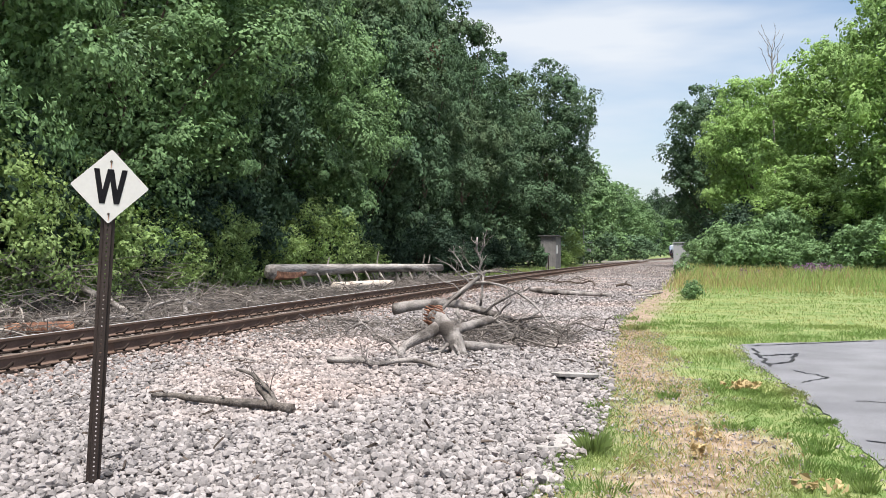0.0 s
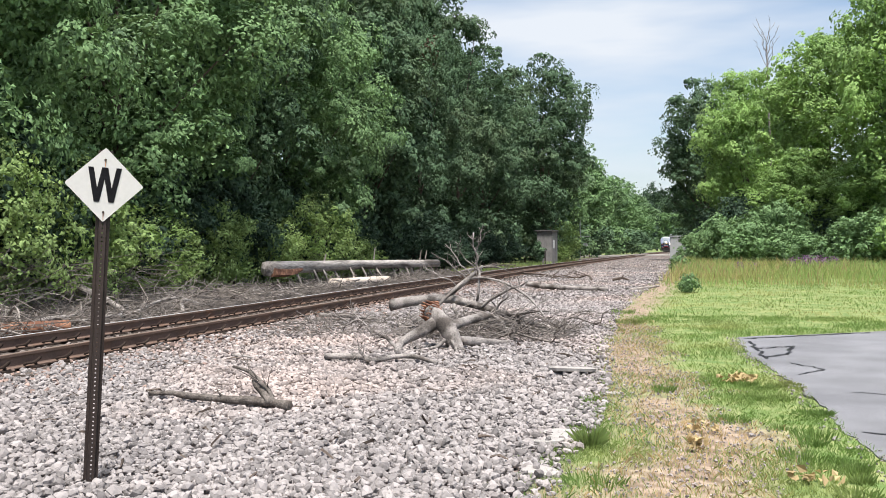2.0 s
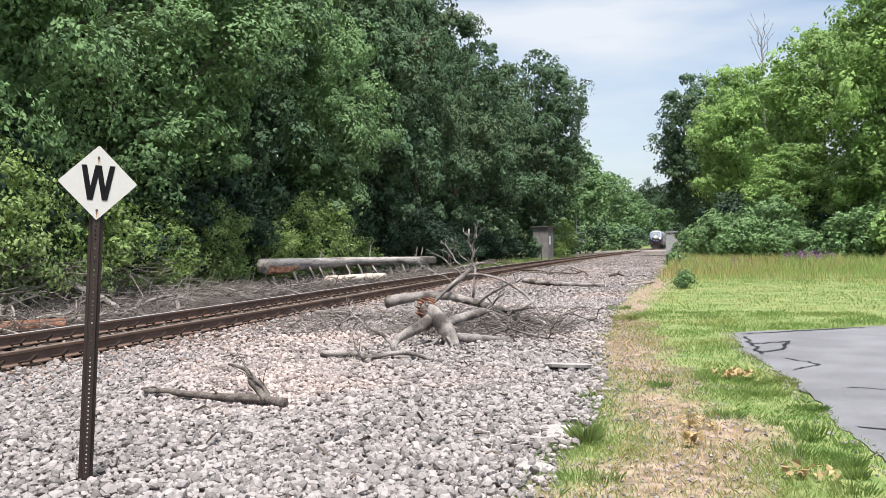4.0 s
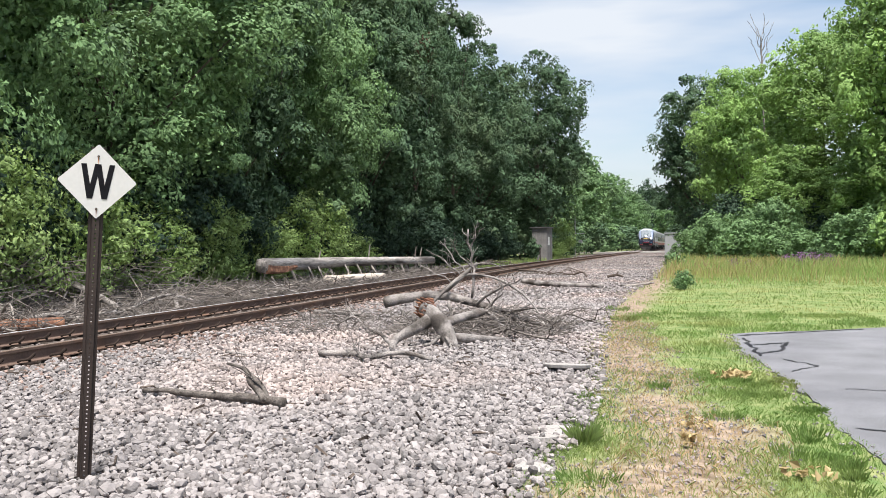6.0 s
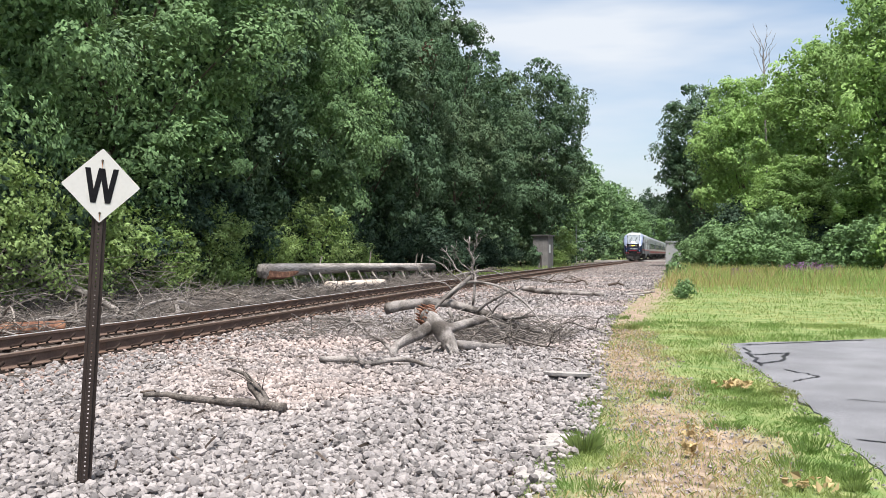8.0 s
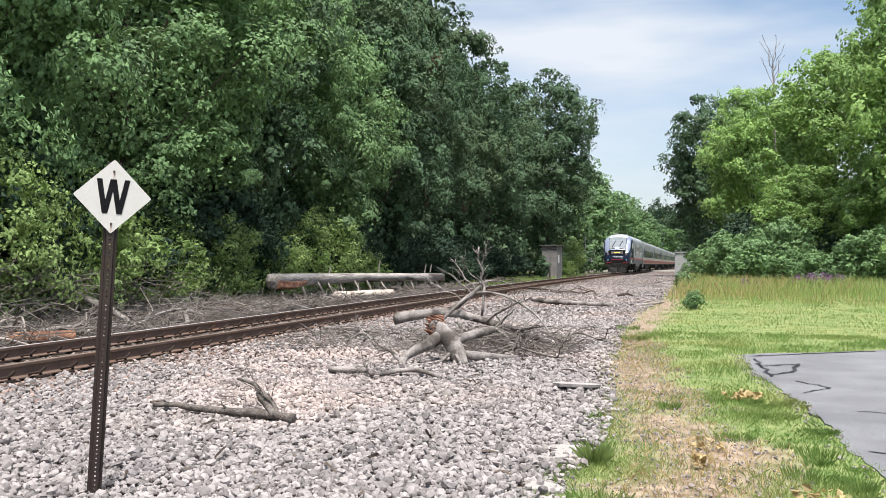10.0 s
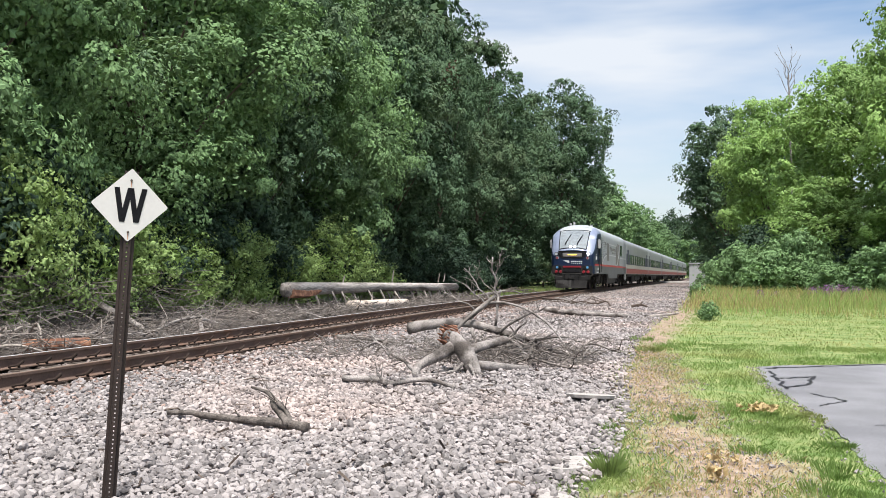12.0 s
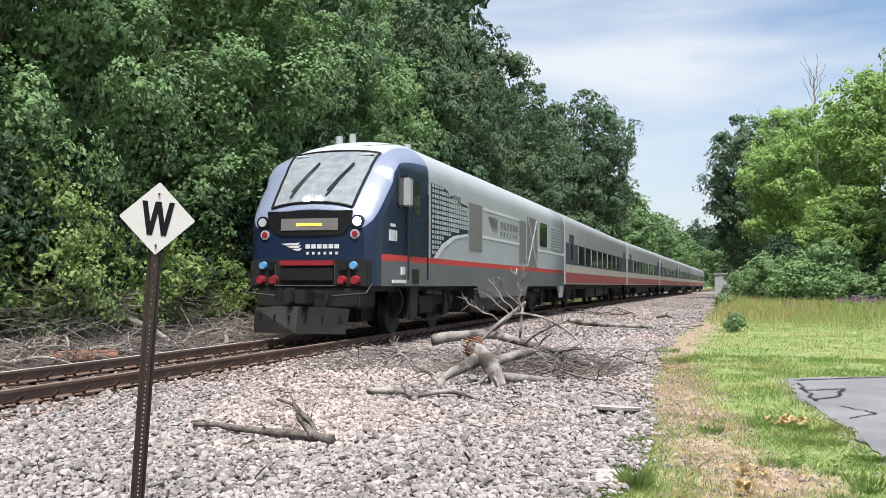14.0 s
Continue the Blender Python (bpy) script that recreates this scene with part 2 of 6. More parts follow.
def mesh_object(name, me, mat, parent=None, label=""):
    ob = new(name, me)
    if mat is not None:
        for m in (mat if isinstance(mat, (list, tuple)) else [mat]):
            me.materials.append(m)
    if parent is not None:
        ob.parent = parent
    if label:
        ob["label"] = label
    return ob


def part(name, bm, mat, parent=None, label="", smooth=False):
    """Links a bmesh as one mesh object under a thing or part."""
    me = bpy.data.meshes.new(name)
    if smooth:
        for f in bm.faces:
            f.smooth = True
    bm.to_mesh(me)
    bm.free()
    return mesh_object(name, me, mat, parent, label)


def thing(name, m, label, category, group="", kind=""):
    ob = new(name)
    ob.matrix_basis = m
    return tagged(ob, label, category, group, kind)


def raw_mesh(name, verts, faces, smooth=False):
    me = bpy.data.meshes.new(name)
    verts = np.asarray(verts, np.float32).reshape(-1, 3)
    faces = np.asarray(faces, np.int32)
    k = faces.shape[1]
    me.vertices.add(len(verts))
    me.vertices.foreach_set("co", verts.ravel())
    me.loops.add(faces.size)
    me.loops.foreach_set("vertex_index", faces.ravel())
    me.polygons.add(len(faces))
    me.polygons.foreach_set("loop_start", np.arange(0, faces.size, k, dtype=np.int32))
    me.polygons.foreach_set("use_smooth", np.full(len(faces), smooth))
    me.update(calc_edges=True)
    return me


def add_box(bm, x0, x1, y0, y1, z0, z1, bev=0.0):
    r = bmesh.ops.create_cube(bm, size=1, matrix=Matrix.Translation(((x0 + x1) / 2, (y0 + y1) / 2, (z0 + z1) / 2))
                              @ Matrix.Diagonal((x1 - x0, y1 - y0, z1 - z0, 1)))
    if bev:
        es = {e for v in r["verts"] for e in v.link_edges}
        bmesh.ops.bevel(bm, geom=list(es), offset=bev, segments=2, affect="EDGES")
    return bm


def box(x0, x1, y0, y1, z0, z1, bev=0.0):
    return add_box(bmesh.new(), x0, x1, y0, y1, z0, z1, bev)


def add_cyl(bm, p, q, r, r2=None, seg=12):
    p, q = Vector(p), Vector(q)
    d = q - p
    m = Matrix.Translation((p + q) / 2) @ d.to_track_quat("Z", "Y").to_matrix().to_4x4()
    bmesh.ops.create_cone(bm, cap_ends=True, segments=seg, radius1=r, radius2=r if r2 is None else r2, depth=d.length, matrix=m)
    return bm


def cyl(p, q, r, r2=None, seg=12):
    return add_cyl(bmesh.new(), p, q, r, r2, seg)


def add_limb(bm, pts, r0, r1, seg=8, rough=0.12, seed=0, steps=3):
    """A crooked tapered branch through the points, with an uneven skin."""
    pts = [Vector(p) for p in pts]
    fine = []
    for i in range(len(pts) - 1):
        a, b = pts[max(i - 1, 0)], pts[i]
        c, d = pts[i + 1], pts[min(i + 2, len(pts) - 1)]
        for k in range(steps):
            t = k / steps
            fine.append(0.5 * ((2 * b) + (c - a) * t + (2 * a - 5 * b + 4 * c - d) * t * t + (3 * b - a - 3 * c + d) * t ** 3))
    fine.append(pts[-1])
    rings = []
    n = len(fine)
    for i, p in enumerate(fine):
        d = (fine[min(i + 1, n - 1)] - fine[max(i - 1, 0)]).normalized()
        u = d.orthogonal().normalized() if i == 0 else (u - d * u.dot(d)).normalized()
        v = d.cross(u)
        r = r0 + (r1 - r0) * i / (n - 1)
        ring = []
        for k in range(seg):
            a = 2 * math.pi * k / seg
            rr = r * (1 + rough * 2 * noise.noise(Vector((i * 0.22 + seed * 3.1, k * 1.3, seed))))
            ring.append(bm.verts.new(p + (u * math.cos(a) + v * math.sin(a)) * rr))
        rings.append(ring)
    for a, b in zip(rings, rings[1:]):
        for k in range(seg):
            bm.faces.new((a[k], a[(k + 1) % seg], b[(k + 1) % seg], b[k]))
    bm.faces.new(rings[0][::-1])
    bm.faces.new(rings[-1])
    return bm


def limb(*a, **k):
    return add_limb(bmesh.new(), *a, **k)


def rise(y):
    """Height of the ground along the line."""
    return np.interp(y, [-300, 0, 10, 25, 45, 200, 3000], [0, 0, 0.04, 0.13, 0.17, 0.19, 0.19])


def bend(y):
    """Sideways swing of the line, a slight curve away from the lawn."""
    t = np.clip((np.asarray(y, float) - 12) / 60, 0, 1)
    return -1.15 * t * t * (3 - 2 * t) - 0.004 * np.clip(np.asarray(y, float) - 72, 0, 400)


def edge_x(y):
    """Where the ballast ends and the grass begins."""
    return np.interp(y, [-20, 4, 5.5, 7.1, 8.8, 14.4, 18, 23.4, 41, 84, 400],
                     [-0.9, -0.9, -0.95, -0.9, -1.0, -1.45, -1.7, -1.75, -1.5, -1.8, -2.0])


RAIL_X, RAIL_H = (-7.52, -9.025), 0.22
CENTRE = sum(RAIL_X) / 2

# ---- ground ----


def ground_material():
    m = bpy.data.materials.new("trackside_ground")
    m.use_nodes = True
    nt = m.node_tree
    p = nt.nodes["Principled BSDF"]
    p.inputs["Roughness"].default_value = 0.95
    p.inputs["Specular IOR Level"].default_value = 0.2
    co = nt.nodes.new("ShaderNodeTexCoord")

    def tex(scale, detail=4.0):
        n = nt.nodes.new("ShaderNodeTexNoise")
        n.inputs["Scale"].default_value, n.inputs["Detail"].default_value = scale, detail
        nt.links.new(co.outputs["Object"], n.inputs["Vector"])
        return n.outputs[0]

    def ramp(src, a, b, ca, cb):
        r = nt.nodes.new("ShaderNodeValToRGB")
        r.color_ramp.elements[0].position, r.color_ramp.elements[0].color = a, (*ca, 1)
        r.color_ramp.elements[1].position, r.color_ramp.elements[1].color = b, (*cb, 1)
        nt.links.new(src, r.inputs[0])
        return r.outputs[0]

    def mix(f, a, b):
        n = nt.nodes.new("ShaderNodeMix")
        n.data_type = "RGBA"
        nt.links.new(f, n.inputs[0])
        nt.links.new(a, n.inputs[6])
        nt.links.new(b, n.inputs[7])
        return n.outputs[2]

    zone = nt.nodes.new("ShaderNodeAttribute")
    zone.attribute_name = "zone"
    sep = nt.nodes.new("ShaderNodeSeparateColor")
    nt.links.new(zone.outputs["Color"], sep.inputs[0])
    # near-black end puts the shade of gaps between stones into the colour
    gravel = ramp(tex(28, 3), 0.35, 0.68, (0.02, 0.018, 0.017), (0.30, 0.265, 0.25))
    tint = ramp(tex(0.5, 4), 0.4, 0.65, (1, 0.97, 0.95), (0.95, 0.80, 0.74))
    mul = nt.nodes.new("ShaderNodeVectorMath")
    mul.operation = "MULTIPLY"
    nt.links.new(gravel, mul.inputs[0])
    nt.links.new(tint, mul.inputs[1])
    grass = ramp(tex(4.5, 9), 0.36, 0.66, (0.13, 0.20, 0.06), (0.285, 0.305, 0.13))
    soil = ramp(tex(9, 9), 0.32, 0.68, (0.17, 0.12, 0.085), (0.42, 0.33, 0.25))
    litter = ramp(tex(9, 6), 0.35, 0.7, (0.04, 0.034, 0.03), (0.19, 0.165, 0.15))
    c = mix(sep.outputs["Green"], mul.outputs[0], grass)
    c = mix(sep.outputs["Blue"], c, soil)
    c = mix(sep.outputs["Red"], c, litter)
    nt.links.new(c, p.inputs["Base Color"])
    b = nt.nodes.new("ShaderNodeBump")
    b.inputs["Strength"].default_value, b.inputs["Distance"].default_value = 0.6, 0.03
    nt.links.new(tex(30, 4), b.inputs["Height"])
    nt.links.new(b.outputs[0], p.inputs["Normal"])
    return m


def smooth01(a, b, v):
    t = np.clip((v - a) / (b - a), 0, 1)
    return t * t * (3 - 2 * t)


def wobble(x, y, s, seed=0.0):
    return np.array([noise.noise(Vector((a * s + seed, b * s, seed))) for a, b in zip(np.ravel(x), np.ravel(y))]).reshape(np.shape(x))


def dirt_mask(x, y):
    """Bare soil strip worn between ballast and lawn."""
    e = edge_x(y)
    n = wobble(x, y, 0.9, 3.0) + 0.6 * wobble(x, y, 3.1, 5.0)
    mid = np.interp(y, [4, 6.5, 9, 12, 15, 40], [0.75, 0.85, 0.45, 0.35, 0.3, 0.5])
    w = np.interp(y, [4, 6.5, 8, 12, 15, 30, 60], [0.62, 0.62, 0.56, 0.50, 0.42, 0.5, 1.2])
    return np.clip(1.25 - np.abs(x - e - mid) / w + 0.9 * n, 0, 1)


def build_ground():
    ys = np.r_[-2000, -400, -80, -20, np.arange(-4, 3, 1.0), np.arange(3, 16, 0.22), np.arange(16, 34, 0.5), np.arange(34, 120, 2.0), 140, 180, 250, 400, 800, 2500]
    xs = np.r_[-2500, -700, -200, -80, -40, -24, np.arange(-18, -9.5, 0.7), np.arange(-9.4, -2.4, 0.5), np.arange(-2.4, 4, 0.13), np.arange(4, 14, 0.6), 18, 26, 40, 80, 250, 700, 2500]
    X, Y = np.meshgrid(xs, ys)
    Z = rise(Y) + 0.02 * wobble(X, Y, 0.7) * (np.abs(X) < 40)
    Z = Z - 0.06 * smooth01(0, 0.5, -9.9 - X) * (X > -60) + 0.0
    e = edge_x(Y)
    grass = np.maximum(smooth01(-0.12, 0.25, X - e + 0.25 * wobble(X, Y, 1.7, 9.0)), smooth01(14.5, 17.0, -X))
    dirt = dirt_mask(X, Y) * (Y < 90) * (X > e - 0.4)
    litter = np.clip((-10.2 - X) / 1.0 + 0.3 * wobble(X, Y, 0.8, 2.0), 0, 1) * (1 - smooth01(14.5, 17.0, -X)) * (1 - smooth01(80, 95, Y))
    n, m = len(xs), len(ys)
    idx = np.arange(n * m).reshape(m, n)
    faces = np.stack([idx[:-1, :-1], idx[:-1, 1:], idx[1:, 1:], idx[1:, :-1]], -1).reshape(-1, 4)
    me = raw_mesh("ground", np.stack([X, Y, Z], -1).reshape(-1, 3), faces, True)
    at = me.color_attributes.new("zone", "FLOAT_COLOR", "POINT")
    at.data.foreach_set("color", np.stack([litter, grass, dirt, np.ones_like(X)], -1).astype(np.float32).ravel())
    ob = mesh_object("ground", me, ground_material())
    return tagged(ob, "gravel, worn soil and lawn beside a railway line", "ground", kind="structure")


ground = build_ground()

# ---- asphalt ----


def build_asphalt():
    edge = [(1.25, 4.2), (1.18, 5.2), (1.09, 6.35), (0.98, 7.2), (0.95, 8.2), (0.88, 9.35), (0.70, 10.6), (0.54, 12.0), (0.50, 13.0), (0.47, 13.93)]
    top = [(0.9, 14.3), (1.52, 14.54), (2.63, 15.27), (4.0, 15.9), (7.0, 17.2), (14, 20.0), (14, -6), (1.3, -6)]
    rim = []
    for (x0, y0), (x1, y1) in zip(edge, edge[1:] + top[:1]):
        for k in range(10):
            t = k / 10
            x, y = x0 + (x1 - x0) * t, y0 + (y1 - y0) * t
            rim.append((x + 0.07 * noise.noise(Vector((x * 3, y * 3, 1))) + 0.04 * noise.noise(Vector((x * 3, y * 11, 4))), y))
    rim += top
    bm = bmesh.new()
    up = [bm.verts.new((x, y, float(rise(y)) + 0.016)) for x, y in rim]
    lo = [bm.verts.new((x - 0.0, y, float(rise(y)) - 0.05)) for x, y in rim]
    bm.faces.new(up)
    for i in range(len(rim)):
        j = (i + 1) % len(rim)
        bm.faces.new((up[i], lo[i], lo[j], up[j]))
    bmesh.ops.recalc_face_normals(bm, faces=bm.faces)
    bmesh.ops.triangulate(bm, faces=bm.faces)
    lot = part("parking_lot", bm, ASPHALT)
    tagged(lot, "grey cracked asphalt parking lot with a ragged edge", "pavement", kind="structure")

    def seam(name, pts, w, parent):
        bm = bmesh.new()
        prev = None
        for i, (x, y) in enumerate(pts):
            a, b = pts[max(i - 1, 0)], pts[min(i + 1, len(pts) - 1)]
            d = Vector((b[0] - a[0], b[1] - a[1], 0)).normalized()
            s = Vector((-d.y, d.x, 0)) * w * (0.7 + 0.5 * noise.noise(Vector((x * 6, y * 6, 2))))
            z = float(rise(y)) + 0.021
            cur = (bm.verts.new((x + s.x, y + s.y, z)), bm.verts.new((x - s.x, y - s.y, z)))
            if prev:
                bm.faces.new((prev[0], cur[0], cur[1], prev[1]))
            prev = cur
        bmesh.ops.solidify(bm, geom=bm.faces[:], thickness=0.003)
        part(name, bm, TAR, parent, "dark tar-filled crack")

    def wig(a, b, n, amp, s):
        return [(a[0] + (b[0] - a[0]) * i / n + amp * noise.noise(Vector((i * 0.5, s, 0))),
                 a[1] + (b[1] - a[1]) * i / n + amp * noise.noise(Vector((i * 0.5, s, 5)))) for i in range(n + 1)]

    seam("crack_seal", wig((0.55, 13.72), (2.4, 15.0), 24, 0.12, 1), 0.05, lot)
    seam("crack_seal", wig((0.62, 13.4), (0.72, 11.4), 14, 0.1, 2), 0.03, lot)
    seam("crack_seal", wig((0.70, 12.5), (1.15, 12.9), 10, 0.1, 3) + wig((1.15, 12.9), (1.0, 12.0), 6, 0.08, 4) + wig((1.0, 12.0), (0.72, 11.55), 6, 0.06, 5), 0.035, lot)
    seam("crack_seal", wig((0.95, 11.1), (1.25, 10.6), 8, 0.1, 6) + wig((1.25, 10.6), (0.95, 10.1), 8, 0.08, 7), 0.02, lot)
    seam("crack_seal", wig((1.30, 9.0), (3.5, 8.9), 24, 0.08, 8), 0.014, lot)
    seam("crack_seal", wig((1.10, 7.15), (3.5, 6.4), 24, 0.07, 9), 0.018, lot)


build_asphalt()

# ---- railway line ----


def build_track():
    track = thing("railway_track", pose(0, 0, 0), "single railway track with rusty brown rails on gravel", "railway track", kind="structure")
    ys = np.r_[np.arange(-60, 90, 1.5), np.arange(90, 460, 8)]
    prof = [(-0.070, -0.172), (-0.070, -0.160), (-0.012, -0.140), (-0.009, -0.045), (-0.036, -0.036), (-0.037, -0.006), (-0.030, 0.0),
            (0.030, 0.0), (0.037, -0.006), (0.036, -0.036), (0.009, -0.045), (0.012, -0.140), (0.070, -0.160), (0.070, -0.172)]
    k = len(prof)
    for rx in RAIL_X:
        v = np.array([[(rx + float(bend(y)) + a, y, rise(y) + RAIL_H + b) for a, b in prof] for y in ys]).reshape(-1, 3)
        f = []
        for i in range(len(ys) - 1):
            for j in range(k):
                jj = (j + 1) % k
                f.append((i * k + j, (i + 1) * k + j, (i + 1) * k + jj, i * k + jj))
        me = raw_mesh("rail", v, f)
        ob = mesh_object("rail", me, [RUST, RAIL_DULL if rx == RAIL_X[0] else RAIL_TOP], track, "rusty steel rail with a polished running surface")
        for i, poly in enumerate(me.polygons):
            if i % k == 6:
                poly.material_index = 1
    # ties, plates and clips
    pitch = 0.53
    bm = box(-1.3, 1.3, -0.115, 0.115, -0.09, 0.0, 0.012)
    tie_ob = part("tie", bm, TIE_WOOD, track)
    tie_me = tie_ob.data
    clip = bmesh.new()
    add_box(clip, -0.03, 0.15, -0.085, 0.085, -0.012, 0.006, 0.004)
    add_limb(clip, [(0.0, -0.10, 0.025), (0.05, -0.10, 0.045), (0.12, -0.07, 0.055), (0.135, 0.0, 0.105), (0.09, 0.06, 0.085), (0.05, 0.02, 0.04), (0.02, 0.085, 0.02)],
             0.015, 0.015, 6, 0.0, 1, 2)
    clip_ob = part("rail_clip", clip, CLIP_STEEL, track)
    clip_me = clip_ob.data
    n = 0
    for i in range(-8, 120):
        y = 3.05 + i * pitch
        z = float(rise(y)) + RAIL_H - 0.172
        ob = tie_ob if n == 0 else new("tie", tie_me)
        ob.parent = track
        ob.matrix_basis = pose(CENTRE + float(bend(y)) + rng.uniform(-0.04, 0.04), y, z - 0.008, 0, 0, rng.uniform(-1, 1))
        if i < 64:
            for rx in RAIL_X:
                for s in (1, -1):
                    ob = clip_ob if (n == 0 and rx == RAIL_X[0] and s == 1) else new("rail_clip", clip_me)
                    ob.parent = track
                    ob.matrix_basis = pose(rx + float(bend(y)) + s * 0.045, y + rng.uniform(-0.02, 0.02), z + 0.002, 0, 0, (0 if s > 0 else 180) + rng.uniform(-6, 6))
        n += 1


build_track()

# ---- stones ----
BLOCK = np.array([(-1, -1, -1), (1, -1, -1), (1, 1, -1), (-1, 1, -1), (-1, -1, 1), (1, -1, 1), (1, 1, 1), (-1, 1, 1)]) / 1.45
BLOCK_F = np.array([(0, 3, 2, 1), (4, 5, 6, 7), (0, 1, 5, 4), (1, 2, 6, 5), (2, 3, 7, 6), (3, 0, 4, 7)])


def turns(n):
    q = rng.normal(size=(n, 4))
    q /= np.linalg.norm(q, axis=1)[:, None]
    a, b, c, d = q.T
    return np.stack([1 - 2 * (c * c + d * d), 2 * (b * c - a * d), 2 * (b * d + a * c), 2 * (b * c + a * d), 1 - 2 * (b * b + d * d), 2 * (c * d - a * b),
                     2 * (b * d - a * c), 2 * (c * d + a * b), 1 - 2 * (b * b + c * c)], -1).reshape(n, 3, 3)


def stone_mesh(name, pos, size):
    n = len(pos)
    shape = rng.uniform(0.55, 1.15, (n, 1, 3)) * np.array([1, 0.85, 0.75])
    v = BLOCK[None] * shape * rng.uniform(0.5, 1.15, (n, 8, 3))
    v = np.einsum("nij,nkj->nki", turns(n), v) * size[:, None, None]
    v[:, :, 2] *= 0.8
    v += pos[:, None, :]
    f = BLOCK_F[None] + (np.arange(n) * 8)[:, None, None]
    return raw_mesh(name, v.reshape(-1, 3), f.reshape(-1, 4))


T_ = (1 + 5 ** 0.5) / 2
ROUND = np.array([(-1, T_, 0), (1, T_, 0), (-1, -T_, 0), (1, -T_, 0), (0, -1, T_), (0, 1, T_), (0, -1, -T_), (0, 1, -T_),
                  (T_, 0, -1), (T_, 0, 1), (-T_, 0, -1), (-T_, 0, 1)]) / 1.9
ROUND_F = np.array([(0, 11, 5), (0, 5, 1), (0, 1, 7), (0, 7, 10), (0, 10, 11), (1, 5, 9), (5, 11, 4), (11, 10, 2), (10, 7, 6), (7, 1, 8),
                    (3, 9, 4), (3, 4, 2), (3, 2, 6), (3, 6, 8), (3, 8, 9), (4, 9, 5), (2, 4, 11), (6, 2, 10), (8, 6, 7), (9, 8, 1)])


def cobble_mesh(name, pos, size):
    """Worn lumps with many small facets."""
    n = len(pos)
    shape = rng.uniform(0.6, 1.15, (n, 1, 3)) * np.array([1.1, 0.9, 0.75])
    v = ROUND[None] * rng.uniform(0.72, 1.12, (n, 12, 1)) * shape
    v = np.einsum("nij,nkj->nki", turns(n), v) * size[:, None, None]
    v[:, :, 2] *= 0.85
    v += pos[:, None, :]
    f = ROUND_F[None] + (np.arange(n) * 12)[:, None, None]
    return raw_mesh(name, v.reshape(-1, 3), f.reshape(-1, 3))


def scatter(n, x0, x1, y0, y1):
    return rng.uniform(x0, x1, n), rng.uniform(y0, y1, n)


